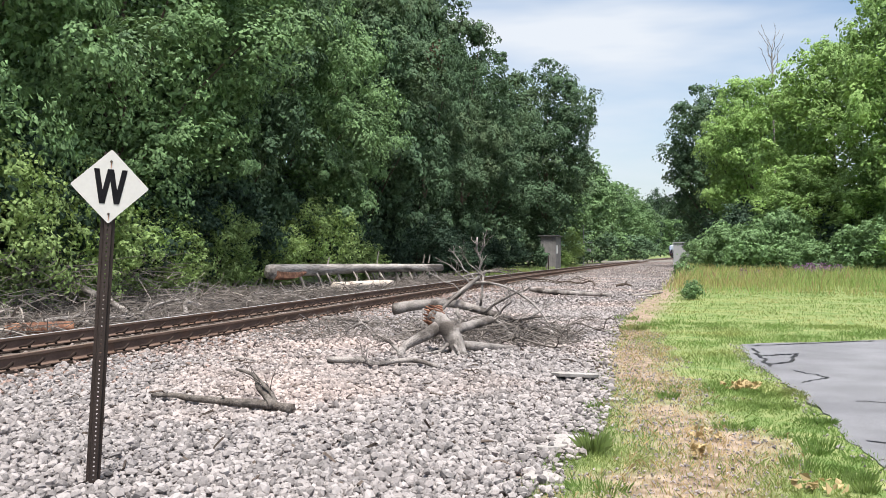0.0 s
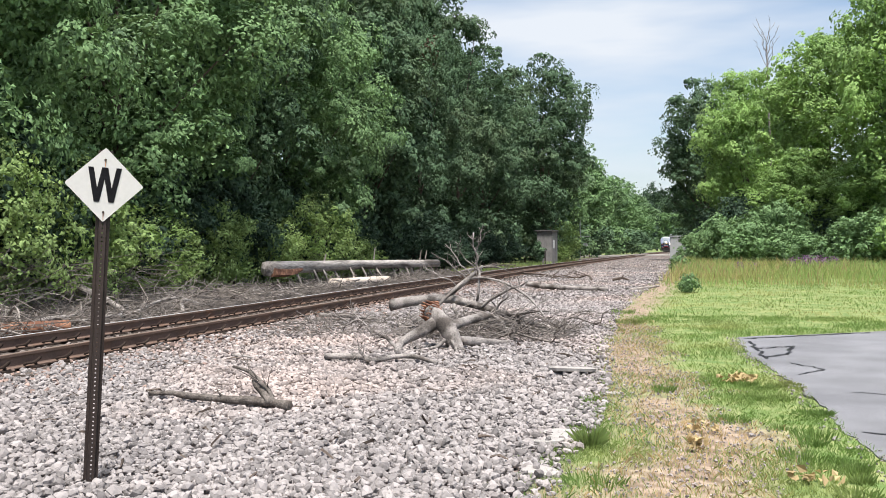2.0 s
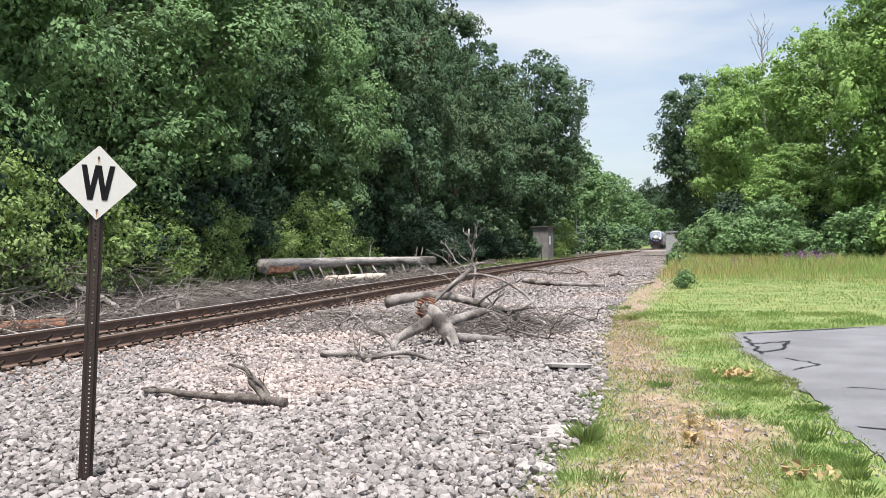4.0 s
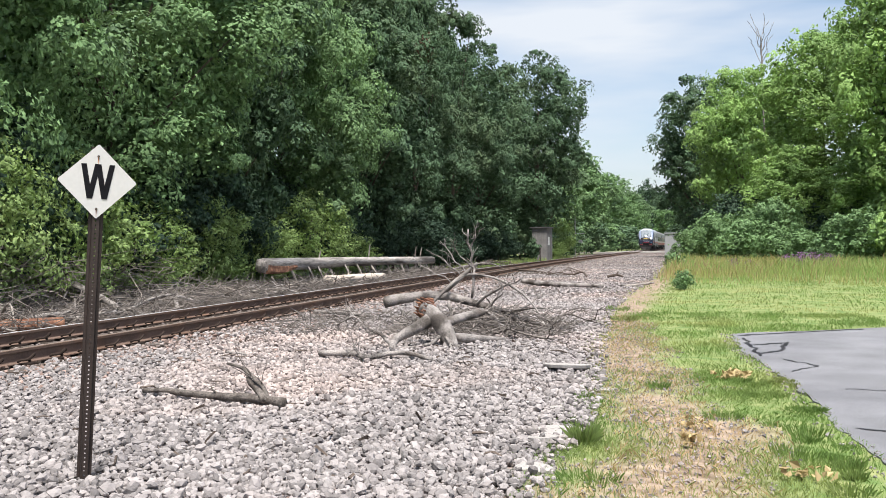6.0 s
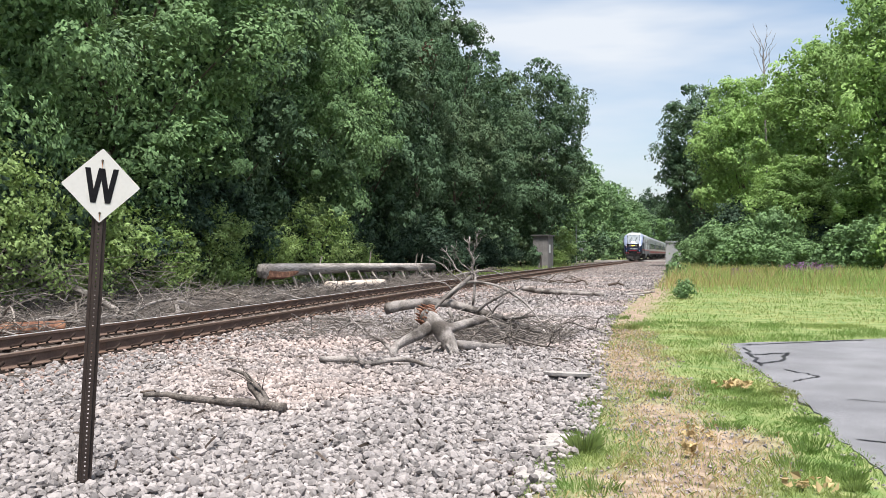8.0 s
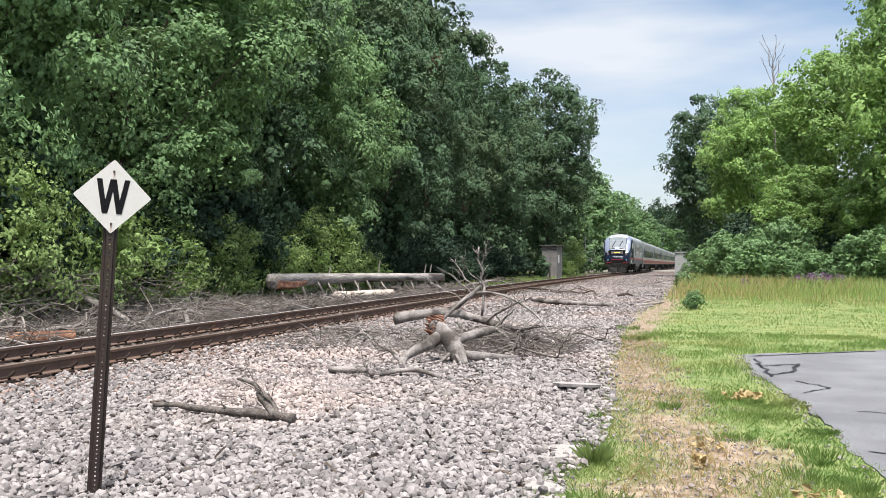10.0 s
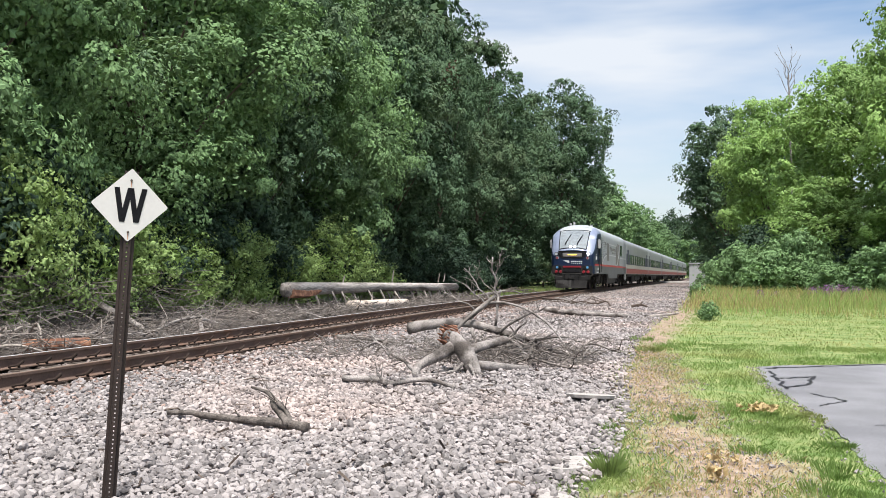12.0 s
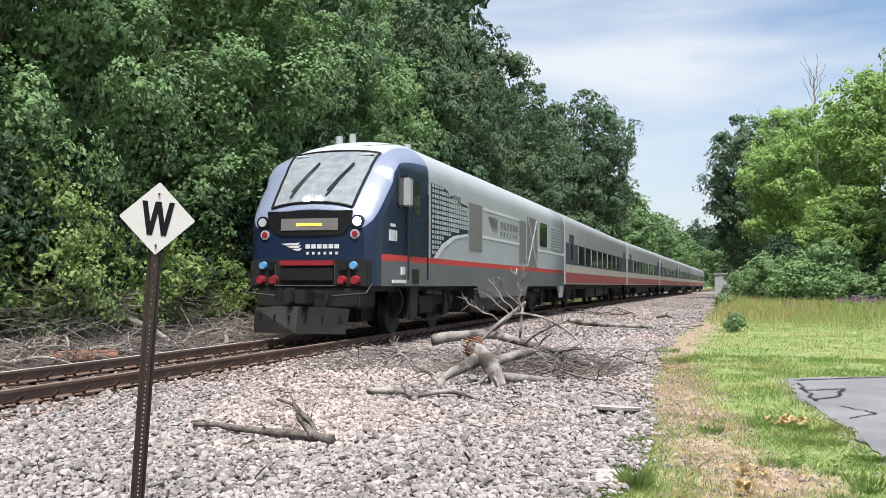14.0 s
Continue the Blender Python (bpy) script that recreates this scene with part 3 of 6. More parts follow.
def build_stones():
    def field(label, n, x0, x1, y0, y1, s0, s1, mat, keep=None, lift=0.3, follow=False, shape=None):
        x, y = scatter(n, x0, x1, y0, y1)
        x = x + bend(y) if follow else x
        ok = np.ones(n, bool) if keep is None else keep(x, y)
        x, y = x[ok], y[ok]
        s = rng.uniform(s0, s1, len(x)) * rng.choice([0.75, 1, 1, 1.35], len(x))
        z = rise(y) + s * rng.uniform(-0.2, lift, len(x)) + 0.01
        ob = mesh_object("ballast", (shape or stone_mesh)("ballast", np.stack([x, y, z], -1), s), mat)
        tagged(ob, label, "gravel", kind="stuff")

    def side(x, y):
        e = edge_x(y)
        lim = rng.uniform(0, 1, len(x)) ** 2 * 0.5
        near = np.exp(-((x - bend(y) - RAIL_X[0]) / 1.3) ** 2)
        return (x < e + 0.15 - lim) & (x > RAIL_X[0] + bend(y) + 0.10) & (rng.uniform(0, 1, len(x)) > 0.7 * near)

    field("pale pinkish grey crushed stone ballast", 36000, -7.4, -0.7, 3.6, 8.2, 0.017, 0.037, STONE, side, 0.9, False, cobble_mesh)
    field("pale pinkish grey crushed stone ballast", 19000, -7.4, -0.7, 8.2, 10.5, 0.018, 0.038, STONE, side, 0.9, False, cobble_mesh)
    field("pale pinkish grey crushed stone ballast", 36000, -7.4, -0.9, 10.5, 22, 0.021, 0.041, STONE, side, 0.9, False, cobble_mesh)
    field("pale pinkish grey crushed stone ballast", 20000, -8.6, -0.9, 22, 50, 0.03, 0.058, STONE, side, 0.8)
    field("pale pinkish grey crushed stone ballast", 8000, -9.0, -1.0, 50, 115, 0.035, 0.07, STONE, side, 0.7)
    field("dirty brown stone between the rails", 7000, RAIL_X[1] + 0.05, RAIL_X[0] - 0.05, 2, 36, 0.026, 0.045, STONE_DARK,
          None, 0.3, True)
    field("rust-stained brown stone beside the rails", 20000, RAIL_X[0] + 0.10, RAIL_X[0] + 2.8, 3.0, 34, 0.020, 0.040, STONE_RUSTY,
          lambda x, y: rng.uniform(0, 1, len(x)) < 1.1 * np.exp(-((x - bend(y) - RAIL_X[0]) / 1.15) ** 2), 0.95, True)
    kinds = [cobble_mesh("stone", np.zeros((1, 3)), np.array([1.0])) for _ in range(14)]
    for me in kinds:
        me.materials.append(STONE_PIECE)
    for i in range(300):
        x, y = rng.uniform(-2.6, -1.0), rng.uniform(4.7, 6.4)
        ob = new("stone", kinds[i % 14])
        ob.parent = ground
        r = rng.uniform(0.026, 0.046)
        ob.matrix_basis = pose(x, y, float(rise(y)) + r * rng.uniform(0.5, 1.2), *rng.uniform(0, 360, 3)) @ Matrix.Diagonal((r, r, r, 1))
    field("small brown and grey pebbles on worn soil", 9000, -1.5, 1.2, 4.2, 16, 0.006, 0.018, STONE,
          lambda x, y: (dirt_mask(x, y) > 0.2) & (x > edge_x(y) - 0.1) & (x < np.interp(y, [4, 9.4, 12, 14], [1.2, 0.9, 0.55, 0.5])), 0.5)
    field("loose chips along the asphalt edge", 2500, 0.3, 1.4, 4.2, 14, 0.008, 0.02, STONE,
          lambda x, y: np.abs(x - np.interp(y, [4.2, 5.2, 6.35, 7.2, 8.2, 9.35, 10.6, 12, 13, 14], [1.25, 1.18, 1.09, 0.98, 0.95, 0.88, 0.7, 0.54, 0.5, 0.47]) + 0.05) < 0.1, 0.5)
    field("dirty grey stone beyond the far rail", 5000, -10.6, RAIL_X[1] - 0.1, 6, 45, 0.028, 0.05, STONE_DARK, None, 0.4, True)


build_stones()

# ---- whistle sign ----


def build_sign():
    # the post leans a little; built in its own upright space
    base, top = Vector((-3.42, 4.54, 0.0)), Vector((-3.306, 4.561, 1.985))
    ax = (top - base)
    length = ax.length
    z = ax.normalized()
    face = Vector((0.60, -0.80, 0)).normalized()
    yv = (-(face - z * face.dot(z))).normalized()
    xv = yv.cross(z)
    m = Matrix((xv, yv, z)).transposed().to_4x4()
    m.translation = base
    sign = thing("whistle_sign", m, "white diamond sign with a black W on a brown steel post", "sign")
    # post: hat section with a row of holes down the web
    bm = bmesh.new()
    pitch, r, hw = 0.0254, 0.0048, 0.016
    nz = int((length - 0.05) / pitch)
    for i in range(nz):
        z0 = 0.04 + i * pitch
        zc = z0 + pitch / 2
        outer = [(-hw, z0), (0, z0), (hw, z0), (hw, zc), (hw, z0 + pitch), (0, z0 + pitch), (-hw, z0 + pitch), (-hw, zc)]
        inner = [(r * math.cos(a), zc + r * math.sin(a)) for a in (math.pi * (1.25 + 0.25 * k) for k in range(8))]
        vo = [bm.verts.new((x, 0, zz)) for x, zz in outer]
        vi = [bm.verts.new((x, 0, zz)) for x, zz in inner]
        for k in range(8):
            kk = (k + 1) % 8
            bm.faces.new((vo[k], vo[kk], vi[kk], vi[k]))
    bmesh.ops.remove_doubles(bm, verts=bm.verts, dist=1e-5)
    add_box(bm, -hw, hw, -0.0005, 0.0005, -0.3, 0.04)
    for s in (-1, 1):
        quad = [(s * hw, 0.0), (s * 0.022, 0.032), (s * 0.040, 0.032), (s * 0.040, 0.029), (s * 0.025, 0.029), (s * (hw + 0.003), -0.002), (s * hw, -0.002)]
        lo = [bm.verts.new((x, y, -0.3)) for x, y in quad]
        hi = [bm.verts.new((x, y, length - 0.01)) for x, y in quad]
        for k in range(len(quad)):
            kk = (k + 1) % len(quad)
            bm.faces.new((lo[k], lo[kk], hi[kk], hi[k]))
        bm.faces.new(hi)
    bmesh.ops.recalc_face_normals(bm, faces=bm.faces)
    part("post", bm, POST_STEEL, sign, "brown perforated steel channel post")
    # diamond panel
    c, h = length - 0.2115, 0.2155
    bm = bmesh.new()
    pts = []
    for k in range(4):
        a = math.pi / 2 * k
        tip = Vector((h * math.cos(a), h * math.sin(a)))
        nxt = Vector((h * math.cos(a + math.pi / 2), h * math.sin(a + math.pi / 2)))
        prv = Vector((h * math.cos(a - math.pi / 2), h * math.sin(a - math.pi / 2)))
        for q in (tip.lerp(prv, 0.03), tip * 0.985, tip.lerp(nxt, 0.03)):
            pts.append((q.x, q.y + c))
    f = [bm.verts.new((x, -0.008, zz)) for x, zz in pts]
    bk = [bm.verts.new((x, -0.005, zz)) for x, zz in pts]
    bm.faces.new(f)
    bm.faces.new(bk[::-1])
    for k in range(len(pts)):
        bm.faces.new((f[k], bk[k], bk[(k + 1) % len(pts)], f[(k + 1) % len(pts)]))
    bmesh.ops.recalc_face_normals(bm, faces=bm.faces)
    panel = part("sign_panel", bm, SIGN_WHITE, sign, "white diamond sheet-metal panel")
    # the letter, in four strokes
    bm = bmesh.new()
    H, W, st = 0.1, 0.083, 0.030

    def stroke(x0, x1, za, zb, y):
        vs = [bm.verts.new(p) for p in ((x0 - st / 2, y, za), (x0 + st / 2, y, za), (x1 + st / 2, y, zb), (x1 - st / 2, y, zb))]
        bm.faces.new(vs)

    stroke(-W + 0.006, -W * 0.62 + 0.012, c + H, c - H, -0.0100)
    stroke(-W * 0.48, -0.002, c - H, c + H, -0.0104)
    stroke(0.002, W * 0.48, c + H, c - H, -0.0108)
    stroke(W * 0.62 - 0.012, W - 0.006, c - H, c + H, -0.0112)
    for f in bm.faces[:]:
        r = bmesh.ops.extrude_face_region(bm, geom=[f])
        bmesh.ops.translate(bm, verts=[v for v in r["geom"] if isinstance(v, bmesh.types.BMVert)], vec=(0, 0.0018, 0))
    bmesh.ops.recalc_face_normals(bm, faces=bm.faces)
    part("letter_w", bm, SIGN_BLACK, panel, "black block letter W")
    for dz in (0.145, -0.158):
        bm = cyl((0, -0.008, c + dz), (0, -0.016, c + dz), 0.007, 0.006, 10)
        part("bolt", bm, BARK_DARK, panel, "rusty bolt head")
        bm = bmesh.new()
        vs = [bm.verts.new(p) for p in ((-0.003, -0.0085, c + dz), (0.003, -0.0085, c + dz), (0.0012, -0.0085, c + dz - 0.045), (-0.001, -0.0085, c + dz - 0.045))]
        bm.faces.new(vs)
        part("rust_streak", bm, RUST_STAIN, panel, "rust streak below the bolt")


build_sign()

# ---- trees and shrubs ----


def leaf_mesh(name, pos, nrm, size):
    """Folded diamond leaves, one quad each, facing nrm."""
    n = len(pos)
    nrm = nrm / np.linalg.norm(nrm, axis=1)[:, None]
    t = np.cross(nrm, rng.normal(size=(n, 3)))
    t /= np.linalg.norm(t, axis=1)[:, None] + 1e-9
    b = np.cross(nrm, t)
    s = size[:, None]
    droop = nrm * s * 0.22
    v = np.stack([pos - t * s * 0.55, pos + b * s * 0.40 - droop, pos + t * s * 0.6 - droop * 0.3, pos - b * s * 0.40 - droop], 1)
    f = np.arange(n * 4).reshape(n, 4)
    return raw_mesh(name, v.reshape(-1, 3), f)


def crown_points(count, clumps, lobes, flat=0.8, whole=False, tufts=11):
    """Leaf places and normals: every clump carries small tufts over its top and sides, with gaps between them; a few
    leaves fill its heart to keep light out.
    """
    nc = len(clumps)
    td = rng.normal(size=(nc, tufts, 3))
    if not whole:
        td[:, :, 2] = np.abs(td[:, :, 2]) * 1.2 - 0.35
    td /= np.linalg.norm(td, axis=2)[:, :, None]
    reach = rng.uniform(0.55, 1.0, (nc, tufts, 1))
    tc = clumps[:, None] + td * reach * lobes[:, None, None] * np.array([1, 1, flat])
    tr = lobes[:, None] * rng.uniform(0.22, 0.46, (nc, tufts))
    k, j = rng.integers(0, nc, count), rng.integers(0, tufts, count)
    d = rng.normal(size=(count, 3)) + td[k, j] * 0.7
    d[:, 2] += 0.25
    d /= np.linalg.norm(d, axis=1)[:, None]
    rad = tr[k, j] * rng.uniform(0.35, 1.12, count) ** 0.5
    p = tc[k, j] + d * rad[:, None] * np.array([1, 1, 0.8])
    nrm = d * 0.6 + td[k, j] * 0.75 + rng.normal(size=(count, 3)) * 0.27 + np.array([0, 0, 0.20])
    core = rng.uniform(0, 1, count) < 0.16
    p[core] = clumps[k[core]] + rng.normal(size=(core.sum(), 3)) * 0.30 * lobes[k[core], None]
    return p, nrm, core


def build_tree(label, seed, height, radius, base, count, leaf, mat, shape=0.9, clump=(0.7, 1.3), trunk_r=0.22, lean=0.0, category="tree", nclump=110, skirt=0):
    global rng
    keep, rng = rng, np.random.default_rng(seed)
    t = thing("tree" if category == "tree" else "shrub", pose(0, 0, -200), label, category, group="lineside " + category + "s")
    mid, half = (height + base) / 2, (height - base) / 2
    d = rng.normal(size=(nclump, 3))
    d /= np.linalg.norm(d, axis=1)[:, None]
    rr = rng.uniform(0.25, 1.0, nclump) ** 0.42
    prof = np.clip(1 - np.abs(d[:, 2] * rr) ** 2 * (1 - shape), 0.2, 1)
    lobes = rng.uniform(*clump, nclump)
    wave = 1 + 0.22 * np.array([noise.noise(Vector(q) * 1.7 + Vector((seed, 0, 0))) for q in d])
    c = np.stack([d[:, 0] * rr * prof * (radius - clump[0]) * wave + lean, d[:, 1] * rr * prof * (radius - clump[0]) * wave,
                  mid + d[:, 2] * rr * (half - clump[0] * 0.6) * wave], -1)
    k = skirt
    an, out = rng.uniform(0, 6.283, k), rng.uniform(0.35, 0.85, k) * radius
    if skirt:
        c = np.concatenate([c, np.stack([np.cos(an) * out, np.sin(an) * out, rng.uniform(0.4, 2.6, k)], -1)])
        lobes = np.concatenate([lobes, rng.uniform(*clump, k)])
    p, nrm, core = crown_points(count, c, lobes, 0.8, category != "tree")
    p[:, 2] = np.maximum(p[:, 2], 0.05)
    size = leaf * rng.uniform(0.6, 1.3, count) * np.where(core, 1.15, 1.0)
    # larger leaves added in the heart of the crown to block light through it
    kh = int(count * 0.08)
    dh = rng.normal(size=(kh, 3))
    dh *= (rng.uniform(0, 1, kh) ** 0.33 / np.linalg.norm(dh, axis=1))[:, None]
    heart = dh * np.array([radius * 0.60, radius * 0.60, half * 0.72]) + np.array([lean * 0.5, 0, mid - half * 0.08])
    p, nrm = np.concatenate([p, heart]), np.concatenate([nrm, rng.normal(size=(kh, 3)) + np.array([0, 0, 0.5])])
    size = np.concatenate([size, leaf * rng.uniform(1.1, 1.7, kh)])
    # trunk with limbs to some of the clumps
    bm = bmesh.new()
    fork = Vector((0.1, 0.05, base + 0.35 * (height - base)))
    add_limb(bm, [(0, 0, -0.3), (0.06, -0.04, base * 0.5 + 0.2), fork, (lean * 0.7, 0, mid + half * 0.4)], trunk_r, trunk_r * 0.22, 8, 0.12, seed)
    for q in c[:: max(1, nclump // 9)]:
        z0 = base * 0.6 + (q[2] - base * 0.6) * 0.45
        a = Vector((0.05, 0, max(z0, 0.2)))
        b = Vector(q)
        add_limb(bm, [a, a.lerp(b, 0.5) + Vector((0, 0, 0.2)), b], trunk_r * 0.26, trunk_r * 0.05, 5, 0.1, seed)
    part("trunk" if category == "tree" else "stem", bm, BARK_DARK, t)
    mesh_object("crown", leaf_mesh("crown", p, nrm, size), mat, t)
    rng = keep
    return t


def stand(proto, spots, gain=(1.0, 1.0)):
    """Sets the plant at the first spot and copies at the others; the gain scales the copies."""
    places = []
    for i, (x, y, s, sz) in enumerate(spots):
        w, h = (s, sz) if i == 0 else (s * gain[0], sz * gain[1])
        places.append(pose(x, y, float(rise(y)) - 0.05, 0, 0, (i * 137.5 + x * 40) % 360) @ Matrix.Diagonal((w, w, h, 1)))
    for m in places[1:]:
        copy_thing(proto, m)
    proto.matrix_basis = places[0]


maple = build_tree("dense mid-green broadleaf tree in full summer leaf", 11, 13.5, 5.0, 0.2, 76000, 0.125, LEAF_A, 0.85, (0.65, 1.45), nclump=125)
elm = build_tree("tall dark green tree with a feathery narrow crown", 12, 16.0, 4.6, 0.3, 50000, 0.145, LEAF_B, 0.65, (0.55, 1.2), nclump=125)
oak = build_tree("broad dark green tree with a rounded dense crown", 13, 17.5, 5.6, 0.4, 40000, 0.20, LEAF_B, 0.74, (0.8, 1.6), 0.3, nclump=125)
light_tree = build_tree("light green broadleaf tree beside the mown grass", 14, 15.5, 5.4, 0.3, 42000, 0.20, LEAF_C, 0.88, (0.7, 1.5), 0.25, nclump=140, skirt=16)
bush = build_tree("yellow-green shrub with thin arching shoots", 15, 3.0, 1.7, 0.0, 8600, 0.075, LEAF_D, 0.8, (0.3, 0.6), 0.05, 0, "shrub", 60)
low_bush = build_tree("mid-green leafy bush at the meadow edge", 17, 3.2, 2.2, 0.0, 6500, 0.15, LEAF_A, 0.8, (0.4, 0.85), 0.05, 0, "shrub", 60)
hedge = build_tree("leafy undergrowth below the trees, green darkened for shade", 16, 3.6, 2.1, 0.1, 6000, 0.12, LEAF_E, 0.95, (0.4, 0.8), 0.06, 0, "shrub", 60)
far_hedge = build_tree("dark green distant undergrowth below the trees", 18, 3.6, 2.1, 0.1, 1800, 0.24, LEAF_B, 0.95, (0.4, 0.8), 0.06, 0, "shrub", 50)

back_tree = build_tree("tree standing behind the front row, green darkened for shade", 21, 16.0, 5.4, 0.4, 10000, 0.40, LEAF_E, 0.85, (0.9, 1.7), 0.25, nclump=140)
far_tree = build_tree("distant light green tree by the line", 22, 15.5, 5.4, 0.2, 14000, 0.34, LEAF_A, 0.85, (0.8, 1.5), 0.25, nclump=150, skirt=26)
# maple at (-15.0, 8.5) stands unseen past the left edge, added for the light
stand(maple, [(-15.2, 21.5, 0.95, 1.0), (-15.5, 14.8, 0.9, 1.0), (-16.0, 33.5, 0.95, 1.1), (-15.0, 8.5, 0.9, 0.95)], (0.95, 1.0))
stand(elm, [(-14.8, 56.0, 0.92, 1.10), (-15.4, 28.0, 0.95, 1.0), (-16.8, 43.0, 1.0, 1.25), (-15.0, 48.5, 0.85, 0.98)], (0.85, 1.08))
stand(oak, [(-14.0, 83.5, 0.98, 1.10), (-15.6, 66.0, 0.85, 0.85), (-15.2, 40.0, 0.75, 0.80), (0.3, 92.0, 1.02, 0.93)], (0.98, 1.1))
stand(light_tree, [(7.4, 60.0, 0.95, 0.95), (11.0, 51.0, 0.95, 1.08), (3.4, 74.0, 0.90, 0.96), (5.6, 57.0, 0.62, 0.45), (9.6, 52.5, 0.62, 0.45), (13.6, 47.5, 0.62, 0.50)], (0.95, 1.03))
# back tree at (-16.0, 1.0) is unseen too, added for the light
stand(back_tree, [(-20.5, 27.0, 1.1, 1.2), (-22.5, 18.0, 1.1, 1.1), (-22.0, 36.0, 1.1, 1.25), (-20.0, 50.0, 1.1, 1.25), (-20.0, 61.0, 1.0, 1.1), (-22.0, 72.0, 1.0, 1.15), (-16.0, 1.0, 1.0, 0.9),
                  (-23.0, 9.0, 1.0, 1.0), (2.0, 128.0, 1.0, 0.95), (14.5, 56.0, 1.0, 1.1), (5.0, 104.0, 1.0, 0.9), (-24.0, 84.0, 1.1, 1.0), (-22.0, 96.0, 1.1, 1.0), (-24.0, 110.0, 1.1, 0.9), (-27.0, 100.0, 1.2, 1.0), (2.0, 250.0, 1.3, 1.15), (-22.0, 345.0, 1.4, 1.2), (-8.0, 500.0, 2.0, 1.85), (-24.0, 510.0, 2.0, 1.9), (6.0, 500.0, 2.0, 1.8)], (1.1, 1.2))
stand(far_tree, [(-17.0, 128.0, 1.0, 1.0), (-17.5, 156.0, 1.1, 1.05), (-16.0, 106.0, 0.8, 0.78), (-19.0, 230.0, 1.3, 1.1), (2.5, 165.0, 1.1, 0.95), (-18.5, 190.0, 1.2, 1.0), (1.0, 215.0, 1.2, 1.0),
                 (-20.0, 470.0, 2.0, 1.5), (-6.0, 480.0, 2.0, 1.4), (8.0, 470.0, 2.0, 1.5), (1.5, 290.0, 1.3, 1.1), (-20.0, 300.0, 1.4, 1.1)])
stand(bush, [(-12.9, 13.9, 1.05, 1.25), (-13.1, 16.8, 1.0, 1.0), (-13.6, 23.6, 0.85, 0.85), (-13.8, 31.5, 0.95, 1.0), (-13.6, 20.0, 0.9, 0.75), (-13.9, 28.0, 0.8, 0.7), (-14.0, 36.0, 0.8, 0.6), (-13.7, 11.8, 1.0, 1.1), (-12.6, 83.0, 0.75, 0.55), (-13.4, 90.0, 1.1, 1.2)], (1.1, 1.12))
stand(low_bush, [(2.6, 51.5, 1.0, 0.85), (5.3, 50.6, 0.8, 0.62), (8.0, 49.5, 1.1, 0.95), (10.9, 47.0, 1.2, 1.1), (13.2, 44.5, 1.1, 1.2), (0.9, 56.0, 0.9, 1.0), (4.0, 53.5, 1.0, 1.2), (0.2, 64.0, 0.9, 0.8)])
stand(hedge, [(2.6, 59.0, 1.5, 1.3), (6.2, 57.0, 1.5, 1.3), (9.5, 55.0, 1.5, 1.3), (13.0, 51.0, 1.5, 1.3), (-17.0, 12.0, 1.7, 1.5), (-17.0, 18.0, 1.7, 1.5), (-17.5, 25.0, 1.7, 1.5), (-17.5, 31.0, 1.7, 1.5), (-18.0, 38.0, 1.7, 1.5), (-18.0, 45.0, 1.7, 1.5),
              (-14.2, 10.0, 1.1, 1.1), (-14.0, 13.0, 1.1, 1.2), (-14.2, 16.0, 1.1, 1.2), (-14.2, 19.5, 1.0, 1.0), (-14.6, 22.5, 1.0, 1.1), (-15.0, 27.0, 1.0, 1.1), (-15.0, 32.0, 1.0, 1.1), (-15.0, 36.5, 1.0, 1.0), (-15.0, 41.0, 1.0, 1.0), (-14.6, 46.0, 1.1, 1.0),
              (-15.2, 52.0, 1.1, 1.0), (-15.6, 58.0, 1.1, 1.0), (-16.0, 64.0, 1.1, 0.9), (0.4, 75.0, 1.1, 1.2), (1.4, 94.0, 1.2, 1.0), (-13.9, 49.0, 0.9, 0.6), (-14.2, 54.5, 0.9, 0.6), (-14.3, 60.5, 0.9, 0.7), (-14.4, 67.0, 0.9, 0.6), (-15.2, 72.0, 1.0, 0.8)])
stand(far_hedge, [(-15.5, 170.0, 2.2, 1.6), (-16.0, 205.0, 2.4, 1.7), (-17.0, 250.0, 2.6, 1.8), (0.0, 150.0, 2.2, 1.6), (-1.0, 190.0, 2.2, 1.6), (-16.0, 128.0, 1.9, 1.5), (-15.5, 104.0, 1.4, 0.9), (-17.0, 90.0, 1.5, 1.0), (-18.0, 53.0, 1.8, 1.5), (-18.0, 62.0, 1.8, 1.5), (-17.0, 70.0, 1.8, 1.4), (-18.0, 78.0, 1.8, 1.4),
                  (-16.0, 96.0, 1.6, 1.3), (-16.5, 116.0, 1.8, 1.4), (-16.5, 140.0, 2.0, 1.5), (0.5, 118.0, 1.8, 1.4), (-19.5, 70.0, 2.0, 2.0), (-19.5, 88.0, 2.2, 2.2), (-19.0, 104.0, 2.2, 2.2)])

# ---- dead wood ----


